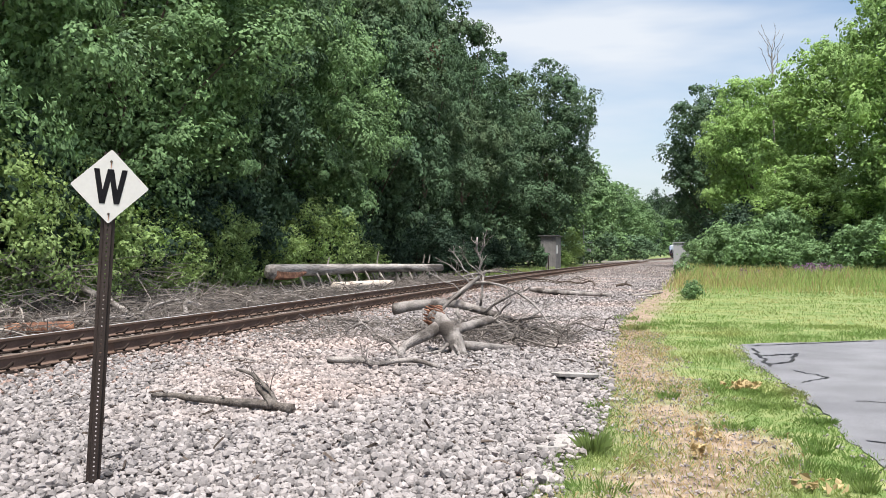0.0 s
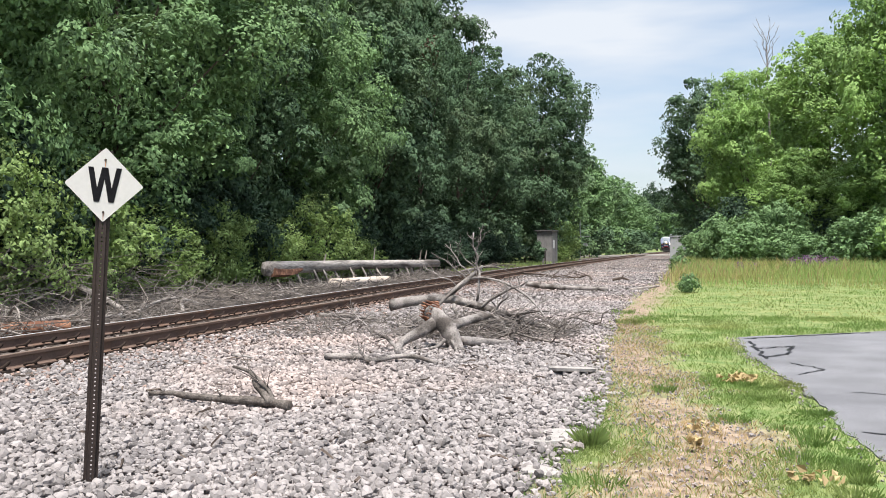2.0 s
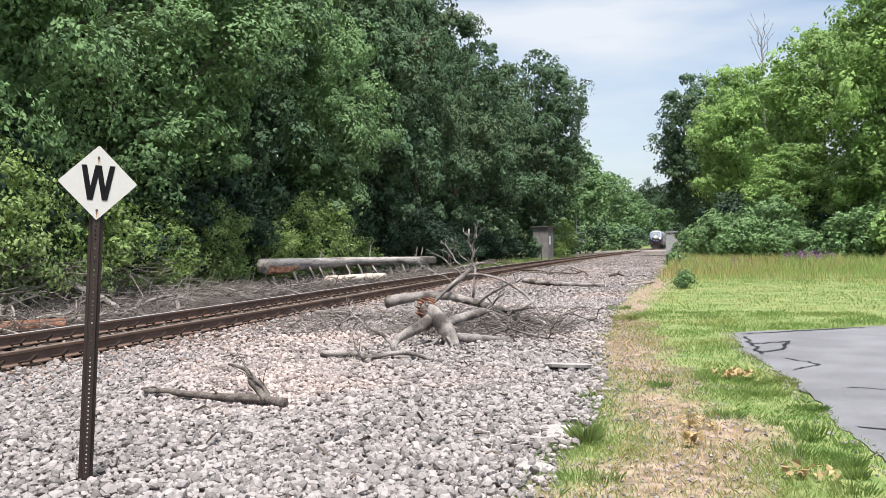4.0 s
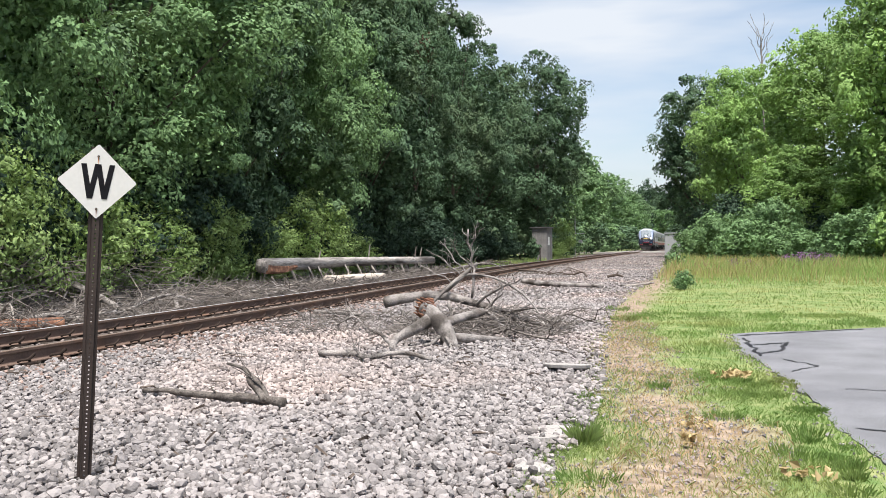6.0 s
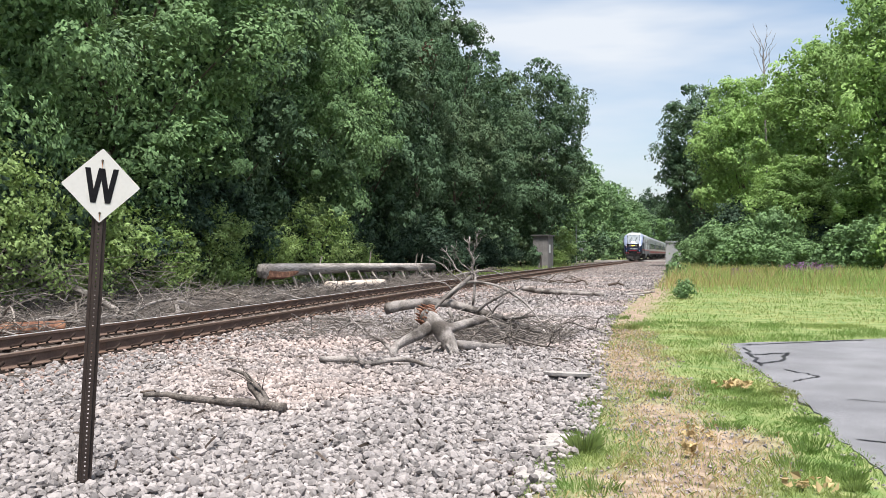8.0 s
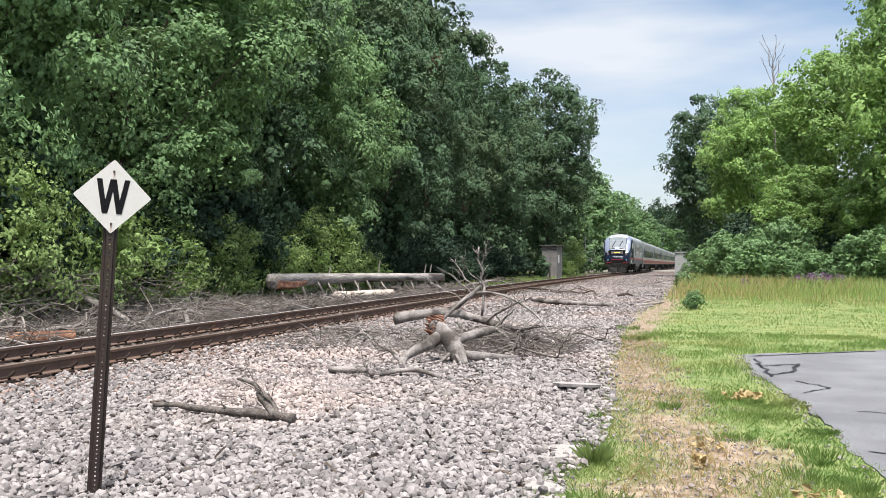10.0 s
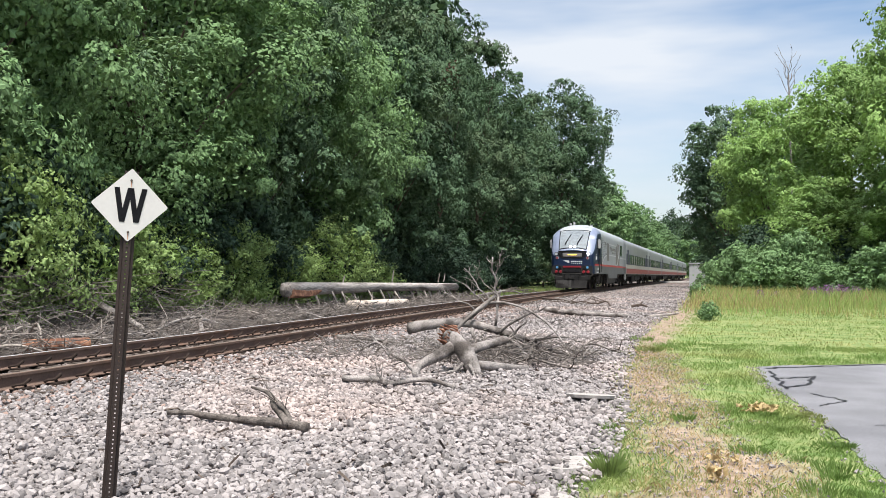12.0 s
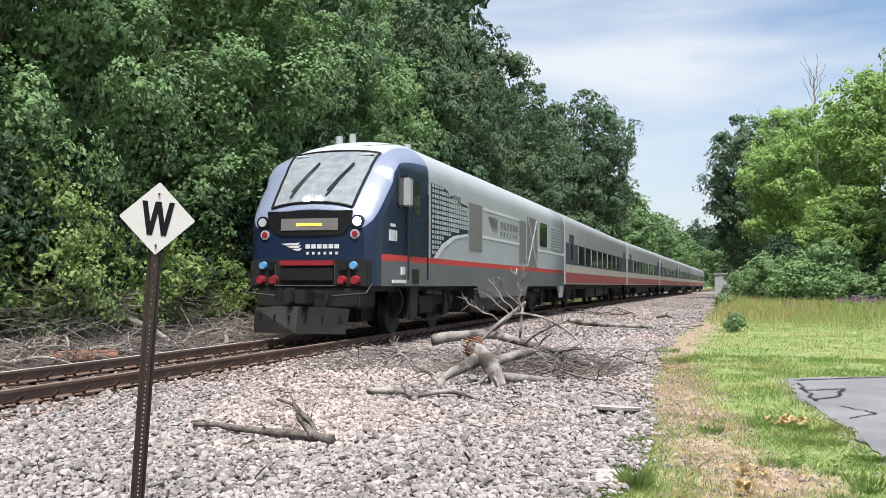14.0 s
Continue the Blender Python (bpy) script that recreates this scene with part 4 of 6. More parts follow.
def crooked(parent, pn, pts, r0, r1, mat, seed, twigs):
    """A thin branch with kinks and a few twigs growing from it."""
    r = np.random.default_rng(seed + int(abs(pts[0][0]) * 100))
    fine = []
    for a, b in zip(pts, pts[1:]):
        a, b = np.array(a, float), np.array(b, float)
        L = np.linalg.norm(b - a)
        fine += [a] + [a + (b - a) * f + r.normal(0, 0.055 * L, 3) for f in (0.33, 0.67)]
    fine.append(np.array(pts[-1], float))
    fine[0] = np.array(pts[0], float)
    bm = limb(fine, r0, r1, 6, 0.16, seed, 2)
    for k in range(2, len(fine) - 1):
        for _ in range(2):
            ahead = fine[k + 1] - fine[k - 1]
            L = r.uniform(0.10, 0.26) * (1 if r0 < 0.025 else 1.5)
            d = ahead / (np.linalg.norm(ahead) + 1e-6) * 0.8 + r.normal(0, 0.6, 3)
            d /= np.linalg.norm(d)
            tip = fine[k] + d * L
            tip[2] = max(tip[2], 0.06)
            add_limb(twigs, [fine[k], (fine[k] + tip) / 2 + r.normal(0, 0.02, 3), tip], max(0.004, r1 * 0.6), 0.0025, 5, 0.1, seed + k, 2)
    part(pn, bm, mat, parent, smooth=True)


def dead_wood(name, label, pieces, mat=BARK_GREY, category="branch", ends=None):
    """One fallen piece of wood: a stem and its side branches. pieces: (part name, points, thick, thin)."""
    t = thing(name, pose(0, 0, 0), label, category)
    twigs = bmesh.new()
    for i, (pn, pts, r0, r1) in enumerate(pieces):
        if r0 < 0.031 and pn not in ("stem", "stub"):
            crooked(t, pn, pts, r0, r1, mat, i + len(label), twigs)
            continue
        part(pn, limb(pts, r0, r1, 9 if r0 > 0.05 else 6, 0.16, i + len(label), 4), mat, t, smooth=True)
    if twigs.faces:
        tagged(part("twig_tangle", twigs, mat, t, "thin dead side twigs", True), kind="stuff")
    else:
        twigs.free()
    return t


def shard_end(parent, at, along, r, mat=SPLIT_WOOD):
    """Splinters where the wood broke."""
    bm = bmesh.new()
    a = Vector(along).normalized()
    u = a.orthogonal().normalized()
    v = a.cross(u)
    for k in range(26):
        an, rr = k * 2.4, r * (k / 26) ** 0.5
        p = Vector(at) + (u * math.cos(an) + v * math.sin(an)) * rr
        add_cyl(bm, p - a * 0.06, p + a * (0.04 + 0.14 * ((k * 7) % 5) / 5) + u * 0.012, 0.03, 0.005, 5)
    part("broken_end", bm, mat, parent, "splintered reddish broken end")


snag = dead_wood("fallen_limb", "weathered grey fallen limb with forked bare branches on ballast", [
    ("stem", [(-5.05, 14.58, 0.46), (-4.56, 14.51, 0.55), (-4.01, 14.46, 0.58), (-3.51, 14.40, 0.48), (-2.97, 14.24, 0.34), (-2.40, 14.09, 0.2), (-2.06, 13.88, 0.12)], 0.092, 0.03),
    ("branch", [(-4.06, 14.46, 0.60), (-3.71, 14.44, 0.88), (-3.42, 14.42, 1.12)], 0.055, 0.022),
    ("branch", [(-4.25, 13.98, 0.30), (-3.95, 14.27, 0.66), (-3.67, 14.45, 0.90), (-3.29, 14.25, 0.92), (-2.89, 14.05, 0.82), (-2.49, 13.86, 0.57), (-2.12, 13.65, 0.12)], 0.035, 0.012),
    ("branch", [(-3.51, 14.39, 0.55), (-3.47, 14.40, 1.02), (-3.52, 14.39, 1.34), (-3.56, 14.38, 1.66)], 0.024, 0.014),
    ("branch", [(-3.52, 14.39, 1.34), (-3.42, 14.31, 1.53), (-3.38, 14.32, 1.80)], 0.010, 0.005),
    ("branch", [(-3.67, 14.45, 0.88), (-3.93, 14.37, 1.13), (-4.24, 14.28, 1.34)], 0.014, 0.005),
    ("branch", [(-3.62, 14.46, 0.93), (-3.87, 14.50, 1.25), (-4.05, 14.44, 1.48)], 0.014, 0.005),
    ("branch", [(-3.55, 14.48, 1.02), (-3.78, 14.52, 1.30), (-3.92, 14.58, 1.52)], 0.012, 0.004),
    ("branch", [(-3.85, 14.40, 0.79), (-4.20, 14.30, 1.02), (-4.54, 14.30, 1.20)], 0.012, 0.004),
    ("branch", [(-3.40, 14.20, 0.45), (-2.97, 14.03, 0.73), (-2.61, 13.92, 0.88)], 0.028, 0.012),
    ("branch", [(-3.14, 14.1, 0.38), (-2.91, 13.94, 0.64), (-2.95, 13.93, 0.85)], 0.018, 0.008),
    ("branch", [(-2.99, 14.2, 0.36), (-2.44, 14.08, 0.42), (-2.00, 14.00, 0.39)], 0.022, 0.008),
    ("branch", [(-2.87, 14.1, 0.28), (-2.56, 13.73, 0.44), (-2.27, 13.82, 0.66)], 0.018, 0.007),
    ("branch", [(-3.28, 14.2, 0.37), (-2.83, 13.35, 0.22), (-2.32, 13.39, 0.13)], 0.03, 0.012),
    ("branch", [(-4.5, 14.5, 0.5), (-4.45, 14.3, 0.25), (-4.6, 14.1, 0.06)], 0.03, 0.015),
    ("branch", [(-3.9, 14.4, 0.5), (-3.8, 14.2, 0.28), (-3.85, 14.0, 0.06)], 0.03, 0.012),
])
stump = dead_wood("broken_trunk", "weathered grey trunk fork with a splintered red end", [
    ("stem", [(-3.53, 11.79, 0.58), (-3.37, 11.73, 0.45), (-3.20, 11.68, 0.26), (-3.10, 11.60, 0.05)], 0.12, 0.10),
    ("root_limb", [(-3.42, 11.73, 0.42), (-3.56, 11.47, 0.32), (-3.78, 11.30, 0.18), (-3.76, 11.10, 0.08)], 0.085, 0.045),
    ("root_limb", [(-3.20, 11.67, 0.19), (-2.92, 11.97, 0.15), (-2.56, 12.38, 0.09)], 0.07, 0.04),
    ("root_limb", [(-3.32, 11.85, 0.32), (-3.18, 12.20, 0.39), (-2.91, 12.59, 0.46)], 0.075, 0.055),
    ("root_limb", [(-3.77, 11.20, 0.12), (-3.96, 11.25, 0.25), (-4.15, 11.40, 0.30)], 0.03, 0.014),
    ("root_limb", [(-3.23, 11.67, 0.2), (-3.42, 11.51, 0.10), (-3.74, 11.31, 0.06)], 0.03, 0.014),
    ("root_limb", [(-3.2, 11.6, 0.2), (-3.08, 11.45, 0.12), (-3.02, 11.25, 0.05)], 0.025, 0.01),
])
shard_end(stump, (-3.53, 11.79, 0.575), (-0.35, -0.75, 0.4), 0.14)
dead_wood("dead_branch", "grey crooked dead branch lying on pale ballast", [
    ("stem", [(-4.33, 10.10, 0.13), (-3.89, 10.07, 0.14), (-3.65, 9.89, 0.12), (-3.46, 10.15, 0.14), (-3.21, 10.11, 0.15), (-2.91, 9.99, 0.10)], 0.040, 0.024),
    ("twig", [(-3.74, 9.96, 0.09), (-3.81, 9.94, 0.20), (-3.84, 9.93, 0.27)], 0.02, 0.01)])
dead_wood("dead_branch", "grey forked dead branch lying on pale ballast", [
    ("stem", [(-4.78, 7.18, 0.115), (-4.55, 7.19, 0.13), (-4.40, 7.15, 0.115), (-3.95, 7.08, 0.11), (-3.66, 7.06, 0.11), (-3.30, 6.95, 0.105)], 0.022, 0.046),
    ("fork", [(-3.48, 6.98, 0.11), (-3.62, 7.10, 0.19), (-3.72, 7.16, 0.24), (-3.88, 7.40, 0.30), (-4.18, 7.62, 0.32)], 0.042, 0.014),
    ("fork", [(-3.46, 6.99, 0.11), (-3.56, 7.07, 0.22), (-3.72, 7.14, 0.33)], 0.026, 0.008),
    ("stub", [(-3.98, 7.09, 0.12), (-4.02, 7.05, 0.18)], 0.014, 0.007)], BARK_WORN)
dead_wood("dead_branch", "short dark stick lying on pale ballast", [("stem", [(-5.60, 10.16, 0.10), (-5.4, 10.1, 0.11), (-5.24, 10.05, 0.09)], 0.02, 0.012)])
dead_wood("dead_branch", "grey dead branch lying beside the rails", [
    ("stem", [(-6.84, 15.73, 0.20), (-6.24, 15.59, 0.19), (-5.68, 15.54, 0.16)], 0.045, 0.03), ("twig", [(-6.0, 15.6, 0.2), (-6.1, 15.3, 0.12), (-6.3, 15.0, 0.08)], 0.015, 0.006)])
dead_wood("fallen_log", "brown bark-stripped log lying on the ballast", [
    ("stem", [(-5.15, 27.66, 0.32), (-4.28, 27.08, 0.25), (-3.49, 26.79, 0.24), (-2.59, 26.32, 0.23)], 0.085, 0.055),
    ("stub", [(-4.7, 27.3, 0.24), (-4.68, 27.25, 0.42)], 0.025, 0.015), ("stub", [(-4.2, 27.1, 0.22), (-4.22, 27.0, 0.4)], 0.025, 0.012)], BARK_GREY, "log")
dead_wood("dead_branch", "dark bare branches lying on far ballast", [
    ("stem", [(-8.0, 42.0, 0.28), (-6.81, 40.71, 0.24), (-5.64, 37.93, 0.20), (-4.38, 36.21, 0.18)], 0.05, 0.02),
    ("branch", [(-7.0, 39.55, 0.22), (-5.86, 37.86, 0.2), (-4.83, 37.12, 0.26)], 0.035, 0.012),
    ("branch", [(-6.33, 40.0, 0.24), (-6.01, 39.9, 0.5)], 0.03, 0.01)], BARK_DARK)
dead_wood("dead_branch", "small black tangle of burnt wood on the ballast", [
    ("stem", [(-3.23, 34.46, 0.22), (-2.9, 34.5, 0.3), (-2.66, 34.62, 0.22)], 0.06, 0.03), ("branch", [(-3.0, 34.4, 0.2), (-2.8, 34.5, 0.42)], 0.04, 0.02)], BARK_DARK)
dead_wood("dead_branch", "bleached pale branch at the edge of the grass", [
    ("stem", [(-2.09, 27.19, 0.18), (-1.72, 28.13, 0.19), (-1.33, 29.59, 0.2)], 0.05, 0.03)], BARK_PALE)

# the long trunk behind the line, propped on its own branch stubs
trunk = dead_wood("fallen_tree", "long barkless grey fallen tree trunk propped on its broken branches", [
    ("stem", [(-12.0, 23.8, 0.90), (-12.1, 28.0, 0.90), (-11.9, 33.2, 0.88), (-11.43, 39.38, 0.80)], 0.21, 0.16)], BARK_TRUNK, "log")
for i in range(13):
    y = 25.6 + i * 1.08
    x = -11.95 + 0.12 * math.sin(i * 1.7) + (0.25 if i > 8 else 0)
    part("branch_stub", limb([(x, y, 0.80), (x + 0.16, y + 0.05, 0.45), (x + 0.2 + 0.1 * math.sin(i), y + 0.1, 0.02)], 0.04, 0.03, 6, 0.15, i), BARK_PALE, trunk)
for i, (y, dz) in enumerate(((28.4, 0.14), (33.2, 0.35), (37.6, 0.25), (38.4, 0.22))):
    part("branch_stub", limb([(-12.2 if y < 34 else -11.7, y, 1.02), (-12.15 if y < 34 else -11.65, y + 0.05, 1.16 + dz)], 0.03, 0.018, 6, 0.15, i), BARK_PALE, trunk)
part("branch_stub", limb([(-12.05, 32.90, 0.80), (-11.60, 32.05, 0.60), (-10.96, 31.19, 0.18)], 0.05, 0.025, 6), BARK_PALE, trunk)
part("split_face", limb([(-11.88, 23.85, 0.80), (-11.92, 25.2, 0.76), (-11.95, 26.0, 0.82)], 0.15, 0.08, 9, 0.3, 4), SPLIT_WOOD, trunk, "reddish split wood on the broken butt")
dead_wood("fallen_log", "pale barkless short log on dead twigs", [
    ("stem", [(-11.27, 26.94, 0.36), (-11.04, 28.57, 0.35), (-10.76, 30.73, 0.34)], 0.19, 0.14), ("stub", [(-11.1, 28.3, 0.35), (-11.1, 28.3, 0.56)], 0.03, 0.02)], PALE_LOG, "log")
rust_log = dead_wood("fallen_log", "reddish rotten log lying beyond the far rail", [
    ("stem", [(-10.75, 12.1, 0.16), (-10.45, 12.5, 0.17), (-10.2, 13.0, 0.17)], 0.105, 0.10)], SPLIT_WOOD, "log")
dead_wood("dead_branch", "mossy fallen branch in dead brush", [
    ("stem", [(-12.82, 15.67, 0.70), (-12.62, 16.14, 0.80), (-12.42, 16.83, 0.95)], 0.10, 0.06),
    ("branch", [(-12.62, 16.14, 0.78), (-11.84, 15.74, 0.60), (-11.21, 15.51, 0.42), (-10.44, 15.32, 0.12)], 0.08, 0.05),
    ("branch", [(-12.60, 16.15, 0.80), (-12.30, 15.82, 0.55), (-12.01, 15.28, 0.1)], 0.03, 0.012)])
dead_wood("dead_branch", "bare grey branches leaning on dead brush", [
    ("stem", [(-13.3, 13.9, 0.05), (-13.05, 14.56, 1.1), (-12.97, 15.00, 1.39), (-12.83, 15.46, 1.64)], 0.06, 0.025),
    ("branch", [(-13.05, 14.48, 1.1), (-12.71, 14.76, 1.21), (-12.55, 15.02, 1.15)], 0.03, 0.012)])
dead_wood("dead_branch", "yellowish bent branch beyond the far rail", [
    ("stem", [(-10.55, 15.0, 0.10), (-10.59, 16.11, 0.38), (-10.48, 16.9, 0.45)], 0.05, 0.02)])
dead_wood("fallen_log", "grey log half buried in dead twigs", [
    ("stem", [(-10.6, 20.2, 0.16), (-10.75, 21.8, 0.2), (-10.9, 23.2, 0.18)], 0.10, 0.07)], BARK_PALE, "log")


def twig_heap(label, n, x0, x1, y0, y1, top, mat, long=(0.3, 1.1), thick=(0.004, 0.011), hump=None):
    """A litter of thin dead twigs, lying and leaning."""
    x, y = rng.uniform(x0, x1, n), rng.uniform(y0, y1, n)
    k = rng.uniform(0, 1, n) ** 1.6
    hh = top * (1 if hump is None else hump(x, y))
    z = rise(y) + 0.02 + k * hh
    a, e = rng.uniform(0, 2 * np.pi, n), rng.normal(0, 0.35, n)
    L, r = rng.uniform(*long, n), rng.uniform(*thick, n)
    d = np.stack([np.cos(a) * np.cos(e), np.sin(a) * np.cos(e), np.sin(e)], -1)
    c = np.stack([x, y, z], -1)
    bend = rng.normal(0, 0.10, (n, 3)) * L[:, None]
    rows = [c - d * L[:, None] / 2, c + bend, c + d * L[:, None] / 2]
    for q in rows:
        q[:, 2] = np.maximum(q[:, 2], rise(q[:, 1]) - 0.01)
    u = np.cross(d, np.array([0, 0, 1.0])) + 1e-3
    u /= np.linalg.norm(u, axis=1)[:, None]
    w = np.cross(d, u)
    v = []
    for q, s in zip(rows, (1.0, 0.8, 0.35)):
        for t in range(3):
            an = t * 2.0944
            v.append(q + (u * math.cos(an) + w * math.sin(an)) * (r * s)[:, None])
    v = np.stack(v, 1)
    f = []
    for lev in (0, 3):
        for t in range(3):
            f.append((lev + t, lev + (t + 1) % 3, lev + 3 + (t + 1) % 3, lev + 3 + t))
    f = np.array(f)[None] + (np.arange(n) * 9)[:, None, None]
    ob = mesh_object("dead_twigs", raw_mesh("dead_twigs", v.reshape(-1, 3), f.reshape(-1, 4)), mat)
    tagged(ob, label, "twigs", kind="stuff")


twig_heap("heap of thin grey twigs round the fallen limb", 1000, -4.6, -1.9, 12.6, 15.0, 0.42, TWIG, (0.25, 0.9), (0.004, 0.012),
          lambda x, y: np.exp(-((x + 3.2) / 1.0) ** 2 - ((y - 14) / 0.9) ** 2))
twig_heap("scatter of thin twigs on ballast beside the rails", 450, -6.8, -4.6, 12.6, 15.8, 0.18, TWIG, (0.12, 0.5), (0.003, 0.010))
twig_heap("dead brush and twigs beyond the far rail", 2500, -13.2, -9.9, 9, 24, 0.30, TWIG, (0.3, 1.3), (0.004, 0.013))
twig_heap("dead brush and twigs beyond the far rail", 1700, -13.0, -10.2, 24, 42, 0.09, TWIG, (0.4, 1.6), (0.006, 0.018))
twig_heap("tangle of dead brush standing before the shrubs", 650, -13.3, -11.6, 11, 19, 1.3, TWIG, (0.4, 1.5), (0.004, 0.012))
twig_heap("bark scraps and short sticks on the ballast", 330, -6.5, -1.2, 4.8, 13, 0.05, BARK_DARK, (0.04, 0.22), (0.006, 0.014))
twig_heap("pale bare twigs leaning out of the dead brush", 420, -13.4, -10.8, 9.5, 21, 0.9, BARK_PALE, (0.5, 1.6), (0.004, 0.012),
          lambda x, y: np.clip((-10.6 - x) / 2, 0, 1))


def brush_branch(seed, x, y, turn, length, thick, mat):
    """A crooked fallen branch with side shoots, lying on the ground."""
    r = np.random.default_rng(seed)
    z0 = float(rise(y))
    c, q = math.cos(radians(turn)), math.sin(radians(turn))

    def at(u, v, h):
        return (x + u * c - v * q, y + u * q + v * c, z0 + h)

    us = np.linspace(0, length, 5)
    vs = r.normal(0, 0.09 * length, 5)
    hs = thick + np.r_[0.02, r.uniform(0.02, 0.22, 3), 0.03]
    pieces = [("stem", [at(u, v, h) for u, v, h in zip(us, vs, hs)], thick, thick * 0.4)]
    for k in range(4):
        u = length * r.uniform(0.2, 0.85)
        v, h = float(np.interp(u, us, vs)), float(np.interp(u, us, hs))
        side = r.choice([-1, 1]) * r.uniform(0.2, 0.5) * length
        pieces.append(("side_branch", [at(u, v, h), at(u + 0.2 * length, v + side * 0.5, h + r.uniform(0, 0.25)), at(u + 0.32 * length, v + side, r.uniform(0.03, 0.4))],
                       thick * 0.45, thick * 0.15))
    dead_wood("dead_branch", "crooked bare dead branch with side shoots on the ground", pieces, mat)


for k, (bx, by, tn, ln, th, mt) in enumerate((
        (-11.2, 13.2, 70, 2.2, 0.05, BARK_GREY), (-12.3, 12.0, 20, 1.8, 0.06, BARK_PALE), (-10.6, 16.8, 100, 2.6, 0.055, BARK_GREY), (-11.8, 18.0, 60, 2.4, 0.06, BARK_WORN),
        (-10.7, 19.5, 95, 3.0, 0.07, BARK_PALE), (-11.6, 20.5, 30, 2.2, 0.05, BARK_GREY), (-10.9, 24.6, 110, 2.4, 0.06, BARK_GREY), (-11.3, 23.0, 80, 2.6, 0.05, BARK_PALE),
        (-10.9, 33.0, 75, 3.2, 0.06, BARK_WORN), (-11.2, 41.5, 85, 3.4, 0.07, BARK_GREY), (-12.0, 46.0, 60, 3.0, 0.06, BARK_WORN), (-11.4, 10.6, 50, 1.8, 0.045, BARK_PALE),
        (-12.6, 52.0, 95, 3.2, 0.07, BARK_WORN))):
    brush_branch(50 + k, bx, by, tn, ln, th, mt)
for k, (bx, by, tn, ln, th, mt) in enumerate(((-4.3, 12.6, 20, 1.1, 0.022, BARK_GREY), (-2.9, 12.9, -30, 1.2, 0.024, BARK_WORN), (-4.9, 13.6, 160, 1.3, 0.022, BARK_GREY),
                                              (-2.6, 14.6, 10, 1.2, 0.02, BARK_WORN), (-3.6, 13.2, 100, 1.0, 0.022, BARK_WORN), (-3.9, 35.0, 150, 2.2, 0.04, BARK_DARK))):
    brush_branch(80 + k, bx, by, tn, ln, th, mt)

# ---- slabs and loose stones ----


def slab(label, x, y, z, sx, sy, sz, turn, tilt, seed):
    bm = bmesh.new()
    n = 11
    up, lo = [], []
    for k in range(n):
        a = 2 * math.pi * k / n
        r = 1 + 0.35 * noise.noise(Vector((k * 1.3, seed, 0)))
        p = (sx * math.cos(a) * r, sy * math.sin(a) * r)
        up.append(bm.verts.new((*p, sz + 0.008 * noise.noise(Vector((k, seed, 3))))))
        lo.append(bm.verts.new((p[0] * 0.94, p[1] * 0.94, 0)))
    bm.faces.new(up)
    bm.faces.new(lo[::-1])
    for k in range(n):
        bm.faces.new((up[k], lo[k], lo[(k + 1) % n], up[(k + 1) % n]))
    bmesh.ops.recalc_face_normals(bm, faces=bm.faces)
    bmesh.ops.bevel(bm, geom=bm.edges[:], offset=0.006, segments=1, affect="EDGES")
    ob = part("stone_slab", bm, CONCRETE)
    ob.matrix_basis = pose(x, y, z, tilt, 4, turn)
    tagged(ob, label, "stone")


slab("thin pale concrete fragment resting on gravel", -1.33, 9.72, 0.085, 0.27, 0.22, 0.04, 40, -4, 1)
slab("flat pale rock at the edge of the grass", -0.93, 6.55, 0.01, 0.20, 0.17, 0.05, 20, 3, 5)
slab("flat pale rock at the edge of the grass", -1.02, 6.28, 0.01, 0.13, 0.10, 0.06, 75, -5, 6)
slab("rough grey rock in the worn soil", -0.95, 5.45, 0.01, 0.12, 0.09, 0.05, 10, 4, 11)
slab("flat pale rock beside the gravel", -1.08, 7.5, 0.01, 0.11, 0.08, 0.05, 50, 2, 12)
slab("flat pale stone half sunk in the soil", -0.80, 8.6, 0.02, 0.14, 0.10, 0.03, 70, 2, 8)

# ---- grass ----


def asphalt_x(y):
    return np.interp(y, [-6, 4.2, 5.2, 6.35, 7.2, 8.2, 9.35, 10.6, 12, 13, 13.93, 14.3, 15.2, 20], [1.3, 1.25, 1.18, 1.09, 0.98, 0.95, 0.88, 0.7, 0.54, 0.5, 0.47, 0.9, 2.5, 14.0])


def blades(name, label, x, y, tall, wide, mat, lean=0.5):
    n = len(x)
    z = rise(y) - 0.005
    a = rng.uniform(0, 2 * np.pi, n)
    la = rng.uniform(0, 2 * np.pi, n)
    ln = tall * rng.uniform(0, lean, n)
    p = np.stack([x, y, z], -1)
    s = np.stack([np.cos(a), np.sin(a), np.zeros(n)], -1) * (wide / 2)[:, None]
    d = np.stack([np.cos(la) * ln, np.sin(la) * ln, tall], -1)
    m = np.stack([np.cos(la) * ln * 0.35, np.sin(la) * ln * 0.35, tall * 0.62], -1)
    v = np.stack([p - s, p + s, p + m + s * 0.75, p + d, p + m - s * 0.75], 1)
    f4 = np.arange(n * 5).reshape(n, 5)
    ob = mesh_object(name, raw_mesh(name, v.reshape(-1, 3), f4), mat)
    tagged(ob, label, "grass", kind="stuff")


